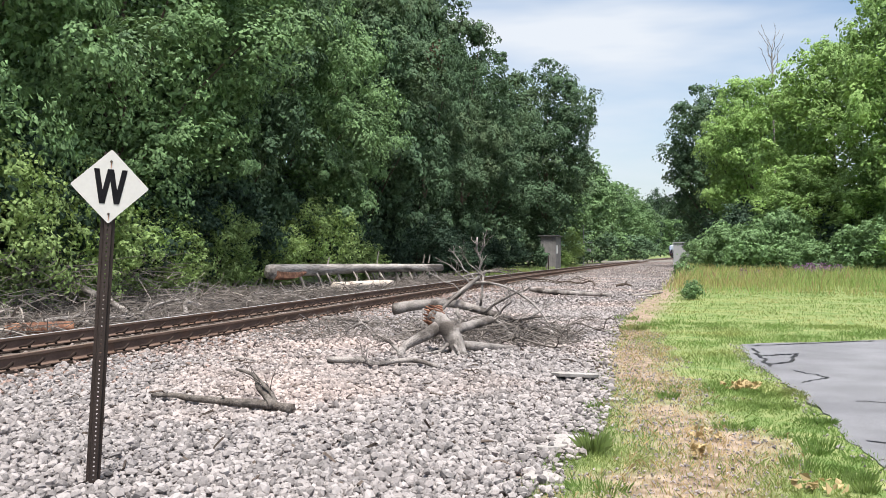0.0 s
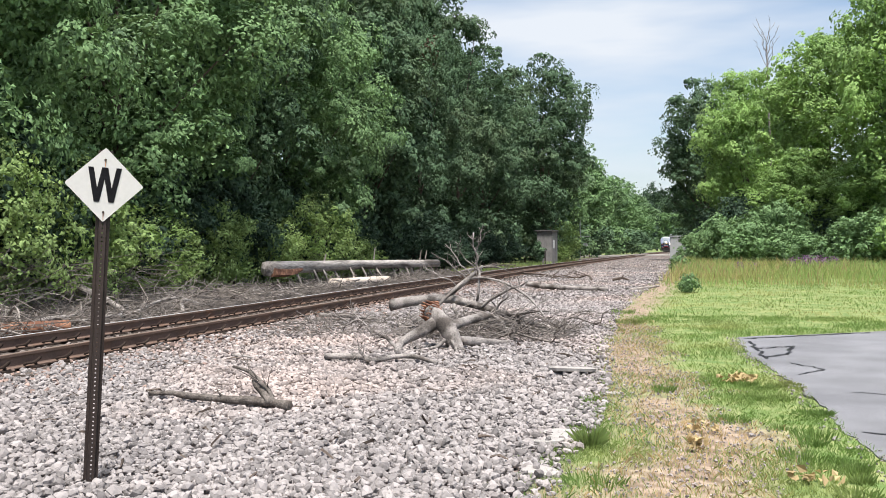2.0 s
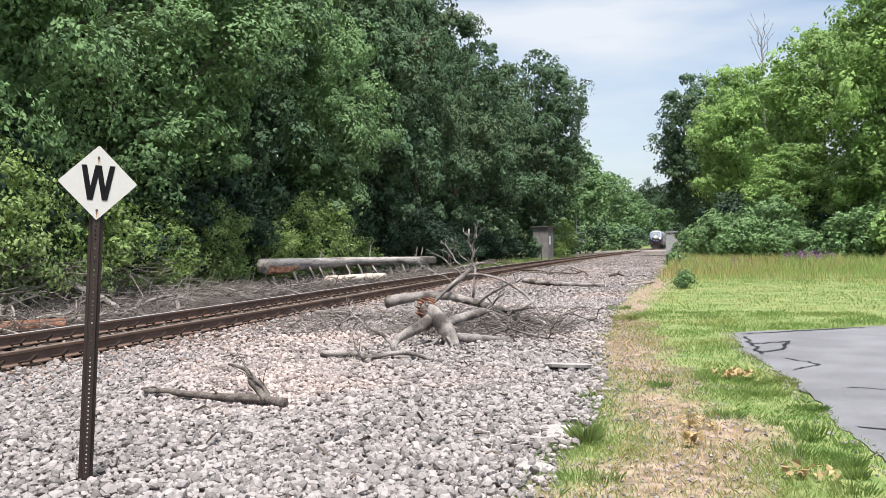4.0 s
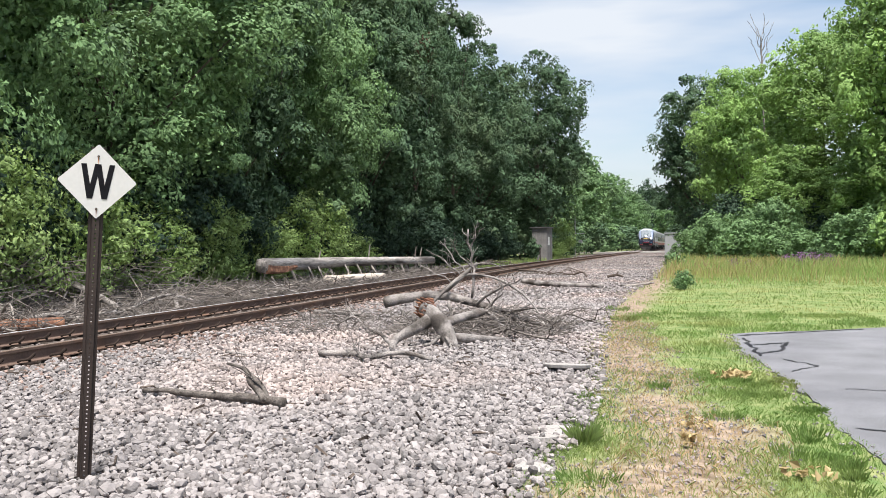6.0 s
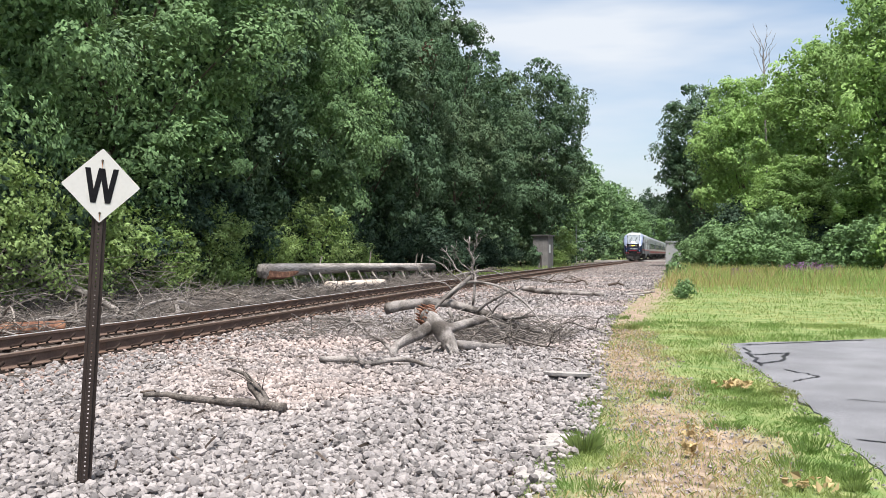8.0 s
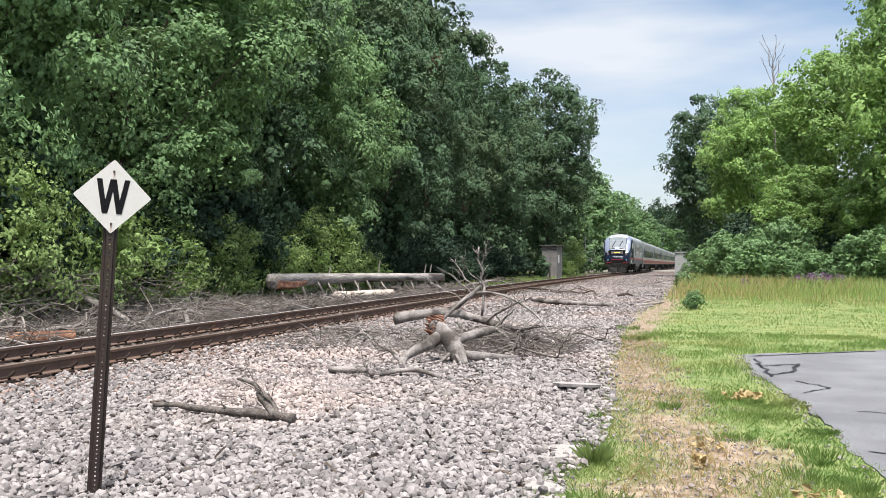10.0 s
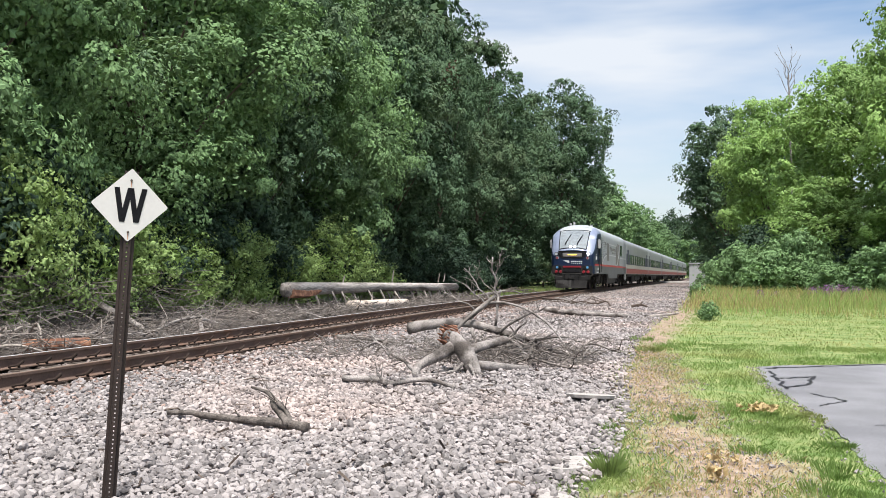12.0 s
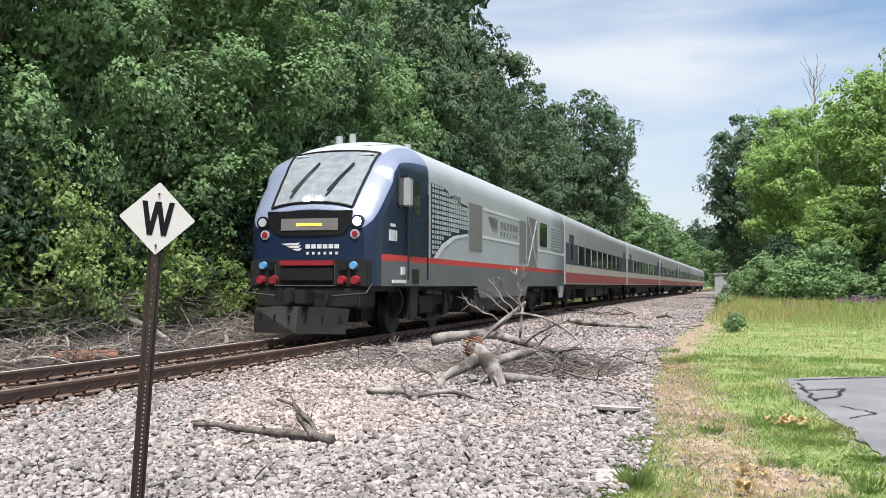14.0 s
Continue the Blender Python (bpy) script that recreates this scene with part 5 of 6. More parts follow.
def lawn_points(n, x0, x1, y0, y1, dry=0.75):
    x, y = scatter(n, x0, x1, y0, y1)
    e = edge_x(y)
    dm = dirt_mask(x, y)
    keep = (x > e - 0.05 - 0.25 * rng.uniform(0, 1, n) ** 4) & (x < asphalt_x(y) + rng.uniform(-0.05, 0.06, n)) & (rng.uniform(0, 1, n) > dm * dry)
    keep &= rng.uniform(0, 1, n) < 0.55 + 0.9 * wobble(x, y, 1.4, 21.0)
    return x[keep], y[keep]


x, y = lawn_points(74000, -1.4, 1.4, 4.2, 10)
blades("lawn_grass", "patchy green lawn grass by the asphalt", x, y, rng.uniform(0.015, 0.055, len(x)), rng.uniform(0.003, 0.006, len(x)), GRASS, 1.5)
x, y = lawn_points(60000, -2.0, 3.0, 10, 18)
blades("lawn_grass", "patchy green lawn grass by the asphalt", x, y, rng.uniform(0.02, 0.065, len(x)), rng.uniform(0.004, 0.010, len(x)), GRASS, 1.3)
x, y = lawn_points(60000, -2.2, 16, 17.2, 35)
blades("lawn_grass", "mown green lawn between asphalt and meadow", x, y, rng.uniform(0.02, 0.065, len(x)), rng.uniform(0.008, 0.02, len(x)), GRASS, 1.3)
x, y = lawn_points(9000, -2.2, 14, 13, 33, 0.3)
blades("dry_grass", "pale cut straw lying in the lawn", x, y, rng.uniform(0.008, 0.03, len(x)), rng.uniform(0.006, 0.014, len(x)), GRASS_DRY, 2.5)
x, y = scatter(46000, -2.4, 20, 29, 50)
ok = (x > edge_x(y) + rng.uniform(0, 0.5, len(x)) + np.interp(y, [29, 31], [0.8, 0])) & (rng.uniform(0, 1, len(x)) < np.interp(y + 2.5 * wobble(x, y, 0.35, 8.0), [29, 38], [0.15, 1]))
x, y = x[ok], y[ok]
grow = np.interp(y + 3.0 * wobble(x, y, 0.4, 12.0), [29, 41], [0.16, 1])
pale = rng.uniform(0, 1, len(x)) < np.interp(x, [-2, 4, 12], [0.40, 0.16, 0.10])
tall = rng.uniform(0.25, 0.78, len(x)) * grow
wide = rng.uniform(0.008, 0.022, len(x))
blades("meadow_grass", "tall seeding meadow grass below the trees", x[~pale], y[~pale], tall[~pale], wide[~pale], GRASS_TALL, 0.6)
blades("meadow_grass", "pale ripe grass stalks in the meadow", x[pale], y[pale], tall[pale] * 1.1, wide[pale] * 0.7, GRASS_DRY, 0.5)
x, y = scatter(9000, -2.6, 4, 50, 100)
ok = x > edge_x(y) + 0.4
x, y = x[ok], y[ok]
blades("meadow_grass", "tall seeding meadow grass below the trees", x, y, rng.uniform(0.3, 0.8, len(x)), rng.uniform(0.02, 0.05, len(x)), GRASS_TALL, 0.45)
x, y = scatter(1400, -13.6, -11.9, 46, 95)
blades("meadow_grass", "weedy grass beyond the railway line", x, y, rng.uniform(0.1, 0.35, len(x)), rng.uniform(0.02, 0.05, len(x)), GRASS_TALL, 0.5)
x, y = scatter(26000, -1.9, 1.0, 4.2, 17)
ok = (dirt_mask(x, y) > 0.25) & (x < asphalt_x(y)) & (x > edge_x(y))
x, y = x[ok], y[ok]
blades("dry_grass", "dry straw-coloured grass on worn soil", x, y, rng.uniform(0.015, 0.06, len(x)), rng.uniform(0.003, 0.008, len(x)), GRASS_DRY, 1.6)


def tuft(label, cx, cy, r, n, tall, mat):
    a, q = rng.uniform(0, 2 * np.pi, n), rng.uniform(0, 1, n) ** 0.7 * r
    x, y = cx + np.cos(a) * q, cy + np.sin(a) * q
    z = rise(y) - 0.005
    out = np.stack([np.cos(a), np.sin(a)], -1) * (tall * 0.45 * (0.3 + q / r) * rng.uniform(0.4, 1.2, n))[:, None]
    h = tall * rng.uniform(0.5, 1.05, n)
    s = np.stack([-np.sin(a), np.cos(a), np.zeros(n)], -1) * 0.0028
    p = np.stack([x, y, z], -1)
    d = np.stack([out[:, 0], out[:, 1], h], -1)
    m = d * np.array([0.35, 0.35, 0.65])
    v = np.stack([p - s, p + s, p + m + s * 0.8, p + d, p + m - s * 0.8], 1)
    ob = mesh_object("grass_tuft", raw_mesh("grass_tuft", v.reshape(-1, 3), np.arange(n * 5).reshape(n, 5)), mat)
    tagged(ob, label, "grass", kind="stuff")


tuft("dense green grass tuft beside a flat rock", -0.75, 6.3, 0.07, 110, 0.16, GRASS)
for cx, cy, r, tl in ((-0.95, 8.1, 0.06, 0.12), (-0.35, 8.8, 0.10, 0.13), (0.05, 9.4, 0.12, 0.10), (0.75, 6.9, 0.14, 0.14), (0.60, 6.2, 0.15, 0.13), (-0.6, 5.3, 0.15, 0.12),
                      (0.85, 7.8, 0.12, 0.10), (0.2, 7.4, 0.12, 0.12), (-1.2, 16.0, 0.2, 0.2), (-1.5, 18.5, 0.2, 0.18)):
    tuft("green grass tuft in worn lawn", cx, cy, r * 1.1, 120, tl * 0.6, GRASS)


def leaf_litter(label, cx, cy, r, n, mat, size=0.05):
    a, q = rng.uniform(0, 2 * np.pi, n), rng.uniform(0, 1, n) ** 0.6 * r
    x, y = cx + np.cos(a) * q, cy + np.sin(a) * q * 0.7
    p = np.stack([x, y, rise(y) + rng.uniform(0.02, 0.09, n)], -1)
    nr = rng.normal(size=(n, 3)) * 0.6 + np.array([0, 0, 0.7])
    ob = mesh_object("dead_leaves", leaf_mesh("dead_leaves", p, nr, size * rng.uniform(0.6, 1.4, n)), mat)
    tagged(ob, label, "leaves")


leaf_litter("curled dry tan leaves on the grass", 0.33, 9.55, 0.20, 60, GRASS_DRY, 0.07)
leaf_litter("brown wilted leaves on worn soil", -0.02, 6.95, 0.13, 40, GRASS_DRY, 0.04)
leaf_litter("brown wilted leaves on worn soil", -0.03, 6.35, 0.07, 25, GRASS_DRY, 0.05)
leaf_litter("dry tan leaves on the grass", 0.62, 5.6, 0.15, 25, GRASS_DRY, 0.05)

for k in range(26):
    wy = rng.uniform(4.6, 9.5)
    wx = float(asphalt_x(wy)) - rng.uniform(0.03, 0.5)
    tuft("low green weed clump beside the asphalt", wx, wy, rng.uniform(0.05, 0.12), 110, rng.uniform(0.035, 0.075), GRASS)
weed = build_tree("small round weed in the meadow edge", 31, 0.62, 0.38, 0.02, 700, 0.07, LEAF_A, 0.9, (0.1, 0.18), 0.012, 0, "shrub", 24)
dead_wood("dying_tree", "thin dying tree with bare twigs at its top", [
    ("trunk", [(4.6, 68.0, 0.0), (4.7, 68.1, 6.0), (4.5, 68.0, 12.0), (4.45, 68.0, 15.5)], 0.09, 0.04)]
    + [("twig", [(4.45, 68.0, 13.6 + 0.22 * k), (4.45 + 0.5 * math.sin(k * 2.4), 68 + 0.5 * math.cos(k * 2.4), 14.9 + 0.2 * k), (4.45 + 0.95 * math.sin(k * 2.4 + 0.3), 68 + 0.7 * math.cos(k * 2.4), 15.6 + 0.21 * k)], 0.022, 0.01) for k in range(11)],
    BARK_GREY, "tree")
stand(weed, [(-0.38, 26.5, 1.0, 1.0), (-1.0, 44, 1.6, 1.6)])
fl = build_tree("purple flowering wild plants in tall grass", 32, 0.95, 0.9, 0.1, 600, 0.07, PURPLE, 0.9, (0.15, 0.25), 0.012, 0, "shrub", 30)
stand(fl, [(4.55, 46.5, 1.0, 1.0), (5.6, 47.5, 1.1, 1.0), (1.9, 45.0, 1.0, 0.7)])
dead_patch = build_tree("cluster of dead brown leaves high in a tree", 33, 1.5, 0.8, 0.1, 700, 0.12, LEAF_BROWN, 0.9, (0.25, 0.45), 0.02, 0, "shrub", 16)
dead_patch.matrix_basis = pose(-13.0, 43.5, 10.3)

# ---- lineside buildings and boxes ----


def build_shed():
    s = thing("shed", pose(-12.75, 77.6, float(rise(77.6)), 0, 0, 0), "small weathered grey board shed under dark trees", "shed")
    w, d, h = 0.64, 1.4, 2.75
    for i in range(7):
        x = -w + (i + 0.5) * 2 * w / 7
        part("board", box(x - 0.085, x + 0.085, -d, -d + 0.04 + 0.008 * (i % 2), 0, h - 0.02 * (i % 3)), GREY_PAINT, s)
    part("wall", box(w - 0.05, w, -d + 0.06, d, 0, h), GREY_PAINT, s)
    part("wall", box(-w, -w + 0.05, -d + 0.06, d, 0, h), GREY_PAINT, s)
    part("wall", box(-w + 0.05, w - 0.05, d - 0.05, d, 0, h), GREY_PAINT, s)
    part("window", box(w - 0.02, w + 0.012, -1.0, -0.2, 1.3, 2.0), WHITE_PAINT, s, "pale boarded window")
    part("door", box(w - 0.02, w + 0.01, 0.3, 1.3, 0.05, 1.95), GREY_PAINT, s)
    bm = bmesh.new()
    add_box(bm, -w - 0.15, w + 0.15, -d - 0.2, d + 0.2, h, h + 0.08)
    part("roof", bm, ROOF_DARK, s, "dark low-pitched roof")


build_shed()


def build_boxes():
    # grey instrument cabinet by the road crossing
    c = thing("signal_cabinet", pose(-1.97, 84.0, float(rise(84))), "plain grey metal signal cabinet beside the line", "cabinet")
    part("body", box(-0.82, 0.82, -0.7, 0.7, 0.12, 2.2, 0.02), CABINET_GREY, c)
    part("plinth", box(-0.87, 0.87, -0.75, 0.75, 0, 0.12), CONCRETE, c)
    part("roof", box(-0.90, 0.90, -0.8, 0.8, 2.2, 2.32, 0.03), CABINET_GREY, c)
    for x0, x1 in ((-0.74, -0.04), (0.04, 0.74)):
        part("door", box(x0, x1, -0.725, -0.695, 0.25, 2.1, 0.008), CABINET_GREY, c)
    # meter pole with white boxes
    m = thing("utility_post", pose(-13.6, 106.0, float(rise(106))), "grey utility post with small white meter boxes", "utility post")
    part("post", cyl((0, 0, 0), (0, 0, 4.6), 0.07, 0.06), CABINET_GREY, m)
    part("meter_box", box(-0.2, 0.2, -0.3, -0.08, 1.5, 2.0, 0.02), WHITE_PAINT, m, "white meter box")
    part("meter_box", box(0.4, 0.85, -0.3, -0.05, 1.5, 1.9, 0.02), CABINET_GREY, m, "white meter box")
    part("arm", box(-0.3, 1.2, -0.07, 0.07, 2.6, 2.68), CABINET_GREY, m)
    # pale concrete road that crosses the line
    bm = bmesh.new()
    add_box(bm, -60, 12, 150, 158, 0.15, float(rise(154)) + 0.19)
    r = part("road", bm, CONCRETE)
    tagged(r, "pale concrete road crossing the railway line", "road", kind="structure")
    p = thing("marker_post", pose(-11.9, 71.3, float(rise(71))), "thin dark marker post beyond the far rail", "post")
    part("post", box(-0.04, 0.04, -0.03, 0.03, 0, 1.1, 0.006), POST_STEEL, p)


build_boxes()
conifer = build_tree("small dark conifer beside the shed", 34, 1.9, 0.7, 0.05, 2600, 0.12, LEAF_B, 0.35, (0.2, 0.35), 0.05, 0, "shrub", 40)
stand(conifer, [(-13.0, 74.5, 1.0, 1.0)])

# ---- train ----
HALF, SHOULDER = 1.5, 3.52
Z_SKIRT, Z_RED, Z_TOP_RED = 1.06, 1.57, 1.70


def section(w, top, zs, n=2.3, steps=14):
    """Half outline of a body, from the sole bar up the side and over to the middle."""
    pts = [(w, z) for z in (Z_SKIRT, Z_RED, Z_TOP_RED)]
    pts += [(w, Z_TOP_RED + (zs - Z_TOP_RED) * k / 12) for k in range(1, 12)]
    for k in range(steps):
        a = math.pi / 2 * k / (steps - 1)
        pts.append((w * max(0.0, math.cos(a)) ** (2 / n), zs + (top - zs) * math.sin(a) ** (2 / n)))
    return pts


def loft(stations, choose, close_front=True, close_back=True):
    """stations: (y, half width, top, shoulder). choose(x, y, z, ring) gives the material's number."""
    bm = bmesh.new()
    rings = []
    for y, w, top, zs in stations:
        h = section(w, top, zs)
        ring = [bm.verts.new((x, y, z)) for x, z in h] + [bm.verts.new((-x, y, z)) for x, z in h[-2::-1]]
        rings.append(ring)
    for a, b in zip(rings, rings[1:]):
        for k in range(len(a) - 1):
            f = bm.faces.new((a[k], b[k], b[k + 1], a[k + 1]))
            c = f.calc_center_median()
            f.material_index = choose(abs(c.x), c.y, c.z, min(k, len(a) - 2 - k))
            f.smooth = True
    for flag, ring in ((close_front, rings[0]), (close_back, rings[-1])):
        if flag:
            n = len(ring)
            for k in range(n // 2):
                if k + 1 < n - 2 - k:
                    f = bm.faces.new((ring[k], ring[k + 1], ring[n - 2 - k], ring[n - 1 - k]))
                    c = f.calc_center_median()
                    f.material_index = choose(0, c.y, c.z, 0)
                elif k + 1 == n - 2 - k:
                    f = bm.faces.new((ring[k], ring[k + 1], ring[n - 1 - k]))
                    f.material_index = choose(0, ring[k].co.y, ring[k].co.z, 0)
    bmesh.ops.recalc_face_normals(bm, faces=bm.faces)
    return bm


NOSE = [(0.0, 1.16, 2.58), (0.05, 1.26, 2.66), (0.14, 1.34, 2.76), (0.3, 1.40, 2.94), (0.6, 1.44, 3.27), (0.9, 1.46, 3.57), (1.2, 1.475, 3.82), (1.5, 1.485, 4.01),
        (1.8, 1.49, 4.14), (2.2, 1.497, 4.25), (2.6, 1.5, 4.32), (3.15, 1.5, 4.38)]


def nose_dims(y):
    ys = [s[0] for s in NOSE]
    return float(np.interp(y, ys, [s[1] for s in NOSE])), float(np.interp(y, ys, [s[2] for s in NOSE]))


def nose_shoulder(top):
    return max(2.0, min(SHOULDER, top - 0.34 - 0.2 * (top < 3.6)))


def roof_z(x, y):
    w, top = nose_dims(y)
    zs = nose_shoulder(top)
    return zs + (top - zs) * max(0.0, 1 - (abs(x) / w) ** 2.3) ** (1 / 2.3)


def side_panel(parent, name, outline, mat, label="", side=1, off=0.008, thick=0.012):
    """A flat plate on the body side: outline in (y, z)."""
    bm = bmesh.new()
    x0, x1 = side * (HALF + off), side * (HALF + off - thick)
    a = [bm.verts.new((x0, yy, zz)) for yy, zz in outline]
    b = [bm.verts.new((x1, yy, zz)) for yy, zz in outline]
    bm.faces.new(a)
    bm.faces.new(b[::-1])
    for k in range(len(a)):
        bm.faces.new((a[k], b[k], b[(k + 1) % len(a)], a[(k + 1) % len(a)]))
    bmesh.ops.recalc_face_normals(bm, faces=bm.faces)
    return part(name, bm, mat, parent, label)


def rect(y0, y1, z0, z1):
    return [(y0, z0), (y1, z0), (y1, z1), (y0, z1)]


def rounded(y0, y1, z0, z1, r=0.08):
    out = []
    for cy, cz, a0 in ((y1 - r, z0 + r, -90), (y1 - r, z1 - r, 0), (y0 + r, z1 - r, 90), (y0 + r, z0 + r, 180)):
        for k in range(4):
            a = radians(a0 + 30 * k)
            out.append((cy + r * math.cos(a), cz + r * math.sin(a)))
    return out


WHEELS = []


def wheelset(parent, y, r=0.5):
    bm = bmesh.new()
    for s in (-1, 1):
        add_cyl(bm, (s * 0.69, 0, 0), (s * 0.82, 0, 0), r, r * 0.985, 28)
        add_cyl(bm, (s * 0.66, 0, 0), (s * 0.69, 0, 0), r + 0.028, r + 0.028, 28)
        add_cyl(bm, (s * 0.82, 0, 0), (s * 0.86, 0, 0), r * 0.36, r * 0.3, 16)
        for k in range(4):
            a = math.pi / 2 * k
            add_cyl(bm, (s * 0.82, 0.3 * math.cos(a), 0.3 * math.sin(a)), (s * 0.835, 0.3 * math.cos(a), 0.3 * math.sin(a)), 0.05, 0.04, 8)
    add_cyl(bm, (-0.7, 0, 0), (0.7, 0, 0), 0.09, 0.09, 12)
    ob = part("wheelset", bm, GEAR_GREY, parent, "worn steel wheels on an axle")
    ob.matrix_basis = pose(0, y, r)
    return ob


def bogie(parent, yc, base=1.45):
    """Side frames, axle boxes, springs, dampers and brake gear at yc."""
    for s in (-1, 1):
        bm = bmesh.new()
        add_box(bm, s * 1.06 - 0.07, s * 1.06 + 0.07, yc - base - 0.75, yc + base + 0.75, 0.62, 0.86, 0.03)
        add_box(bm, s * 1.06 - 0.08, s * 1.06 + 0.08, yc - 0.55, yc + 0.55, 0.42, 0.70, 0.04)
        part("side_frame", bm, UNDER_BLACK, parent, "black cast side frame")
        for d in (-base, base):
            part("axle_box", box(s * 1.08 - 0.1, s * 1.08 + 0.1, yc + d - 0.2, yc + d + 0.2, 0.34, 0.68, 0.04), GEAR_GREY, parent)
            bm = bmesh.new()
            for k in range(5):
                add_cyl(bm, (s * 1.1, yc + d + 0.33, 0.5 + k * 0.075), (s * 1.1, yc + d + 0.33, 0.535 + k * 0.075), 0.12, 0.12, 14)
            part("coil_spring", bm, UNDER_BLACK, parent)
            part("damper", cyl((s * 1.22, yc + d - 0.33, 0.42), (s * 1.22, yc + d - 0.25, 1.0), 0.05, 0.05), GEAR_GREY, parent)
        part("brake_rigging", limb([(s * 1.2, yc - 1.0, 0.32), (s * 1.2, yc, 0.27), (s * 1.2, yc + 1.0, 0.32)], 0.03, 0.03, 6, 0), GEAR_GREY, parent)
        part("yaw_damper", cyl((s * 1.25, yc - 0.5, 0.95), (s * 1.25, yc + 0.7, 0.9), 0.06, 0.05), GEAR_GREY, parent)


LOCO_L, SHELL_L, CAB_END = 20.9, 18.94, 3.0
STRETCH = (LOCO_L - CAB_END) / (SHELL_L - CAB_END)


def lengthen(ob):
    """Draws the shell out behind the cab to the full length."""
    for v in ob.data.vertices:
        if v.co.y > CAB_END:
            v.co.y = CAB_END + (v.co.y - CAB_END) * STRETCH
    for c in ob.children:
        lengthen(c)


def build_loco():
    loco = thing("locomotive", pose(CENTRE, 300, 0.4), "dark blue and silver diesel passenger locomotive with a red stripe", "locomotive")

    def choose(x, y, z, ring):
        if z < Z_RED:
            return 2 if y > 0.32 else 0
        if z < Z_TOP_RED:
            return 3 if y > 0.32 else 0
        if y > 3.0:
            return 4
        if ring >= 16:
            return 4 if ring >= 21 and y > 1.42 else 1
        return 0

    st = []
    for y in [0.0, 0.03, 0.06, 0.1, 0.14] + [0.2 + 0.07 * k for k in range(43)] + [5, 8, 12, 16, SHELL_L]:
        w, top = nose_dims(y)
        st.append((y, w, top, nose_shoulder(top)))
    body = part("body", loft(st, choose), [BLUE, LAVENDER, SKIRT_GREY, RED, SILVER], loco, "blue nose and silver body shell")
    # windshield, black mask and lamps
    bm = bmesh.new()
    n, m = 12, 12
    grid = []
    for j in range(m + 1):
        y = 0.10 + (1.36 - 0.10) * j / m
        hw = 0.88 + 0.10 * j / m
        grid.append([bm.verts.new((-hw + 2 * hw * i / n, y - 0.012, roof_z(-hw + 2 * hw * i / n, y) + 0.012)) for i in range(n + 1)])
    for a, b in zip(grid, grid[1:]):
        for i in range(n):
            bm.faces.new((a[i], a[i + 1], b[i + 1], b[i]))
    ws = part("windshield", bm, GLASS_WIND, loco, "one-piece raked windshield with sky reflection in its colour", True)
    bm = bmesh.new()
    for j in (0, m):
        y = 0.10 + (1.36 - 0.10) * j / m
        hw = 0.88 + 0.10 * j / m
        add_limb(bm, [(-hw + 2 * hw * i / n, y - 0.014, roof_z(-hw + 2 * hw * i / n, y) + 0.014) for i in range(n + 1)], 0.028, 0.028, 6, 0, 0, 1)
    for s in (-1, 1):
        add_limb(bm, [(s * (0.88 + 0.10 * j / m), 0.10 + 1.26 * j / m - 0.014, roof_z(0.88 + 0.10 * j / m, 0.10 + 1.26 * j / m) + 0.014) for j in range(m + 1)], 0.028, 0.028, 6, 0, 0, 1)
    part("frame", bm, BLACK, ws, "black rubber windshield seal")
    for s in (-0.42, 0.36):
        pts = [(s - 0.1, 0.20), (s + 0.02, 0.50), (s + 0.16, 0.82)]
        part("wiper", limb([(a, b - 0.03, roof_z(a, b) + 0.05) for a, b in pts], 0.018, 0.012, 5, 0), UNDER_BLACK, ws)
        pts = [(s - 0.1, 0.30), (s + 0.04, 0.58), (s + 0.21, 0.92)]
        part("wiper", limb([(a, b - 0.03, roof_z(a, b) + 0.045) for a, b in pts], 0.034, 0.026, 5, 0), BLACK, ws)
    for s in (-0.13, 0.13):
        y = 0.16
        part("headlight", cyl((s, y + 0.08, roof_z(s, y) - 0.05), (s, y - 0.035, roof_z(s, y) + 0.022), 0.075, 0.075, 18), LAMP_WHITE, loco, "lit white headlight behind the windshield")
    for s in (-0.74, 0.74):
        y = 1.22
        part("number_board", box(s - 0.15, s + 0.15, y - 0.05, y + 0.05, roof_z(s, y) + 0.0, roof_z(s, y) + 0.04, 0.01), WHITE_DECAL, ws, "white lit number board")
    bm = bmesh.new()
    rim = [(-0.92, 2.55), (-0.90, 2.30), (-0.78, 2.12), (-0.6, 2.06), (0.6, 2.06), (0.78, 2.12), (0.90, 2.30), (0.92, 2.55)]
    a = [bm.verts.new((x, -0.022, z)) for x, z in rim]
    b = [bm.verts.new((x, 0.03, z)) for x, z in rim]
    bm.faces.new(a)
    for k in range(len(a)):
        bm.faces.new((a[k], b[k], b[(k + 1) % len(a)], a[(k + 1) % len(a)]))
    bmesh.ops.recalc_face_normals(bm, faces=bm.faces)
    mask = part("nose_panel", bm, BLACK, loco, "gloss black panel under the windshield")
    part("display", box(-0.62, 0.62, -0.034, -0.02, 2.16, 2.40, 0.006), DOOR_GREY, mask, "grey destination display")
    part("display_line", box(-0.28, 0.28, -0.040, -0.032, 2.25, 2.30), AMBER, mask, "amber lit line of text")
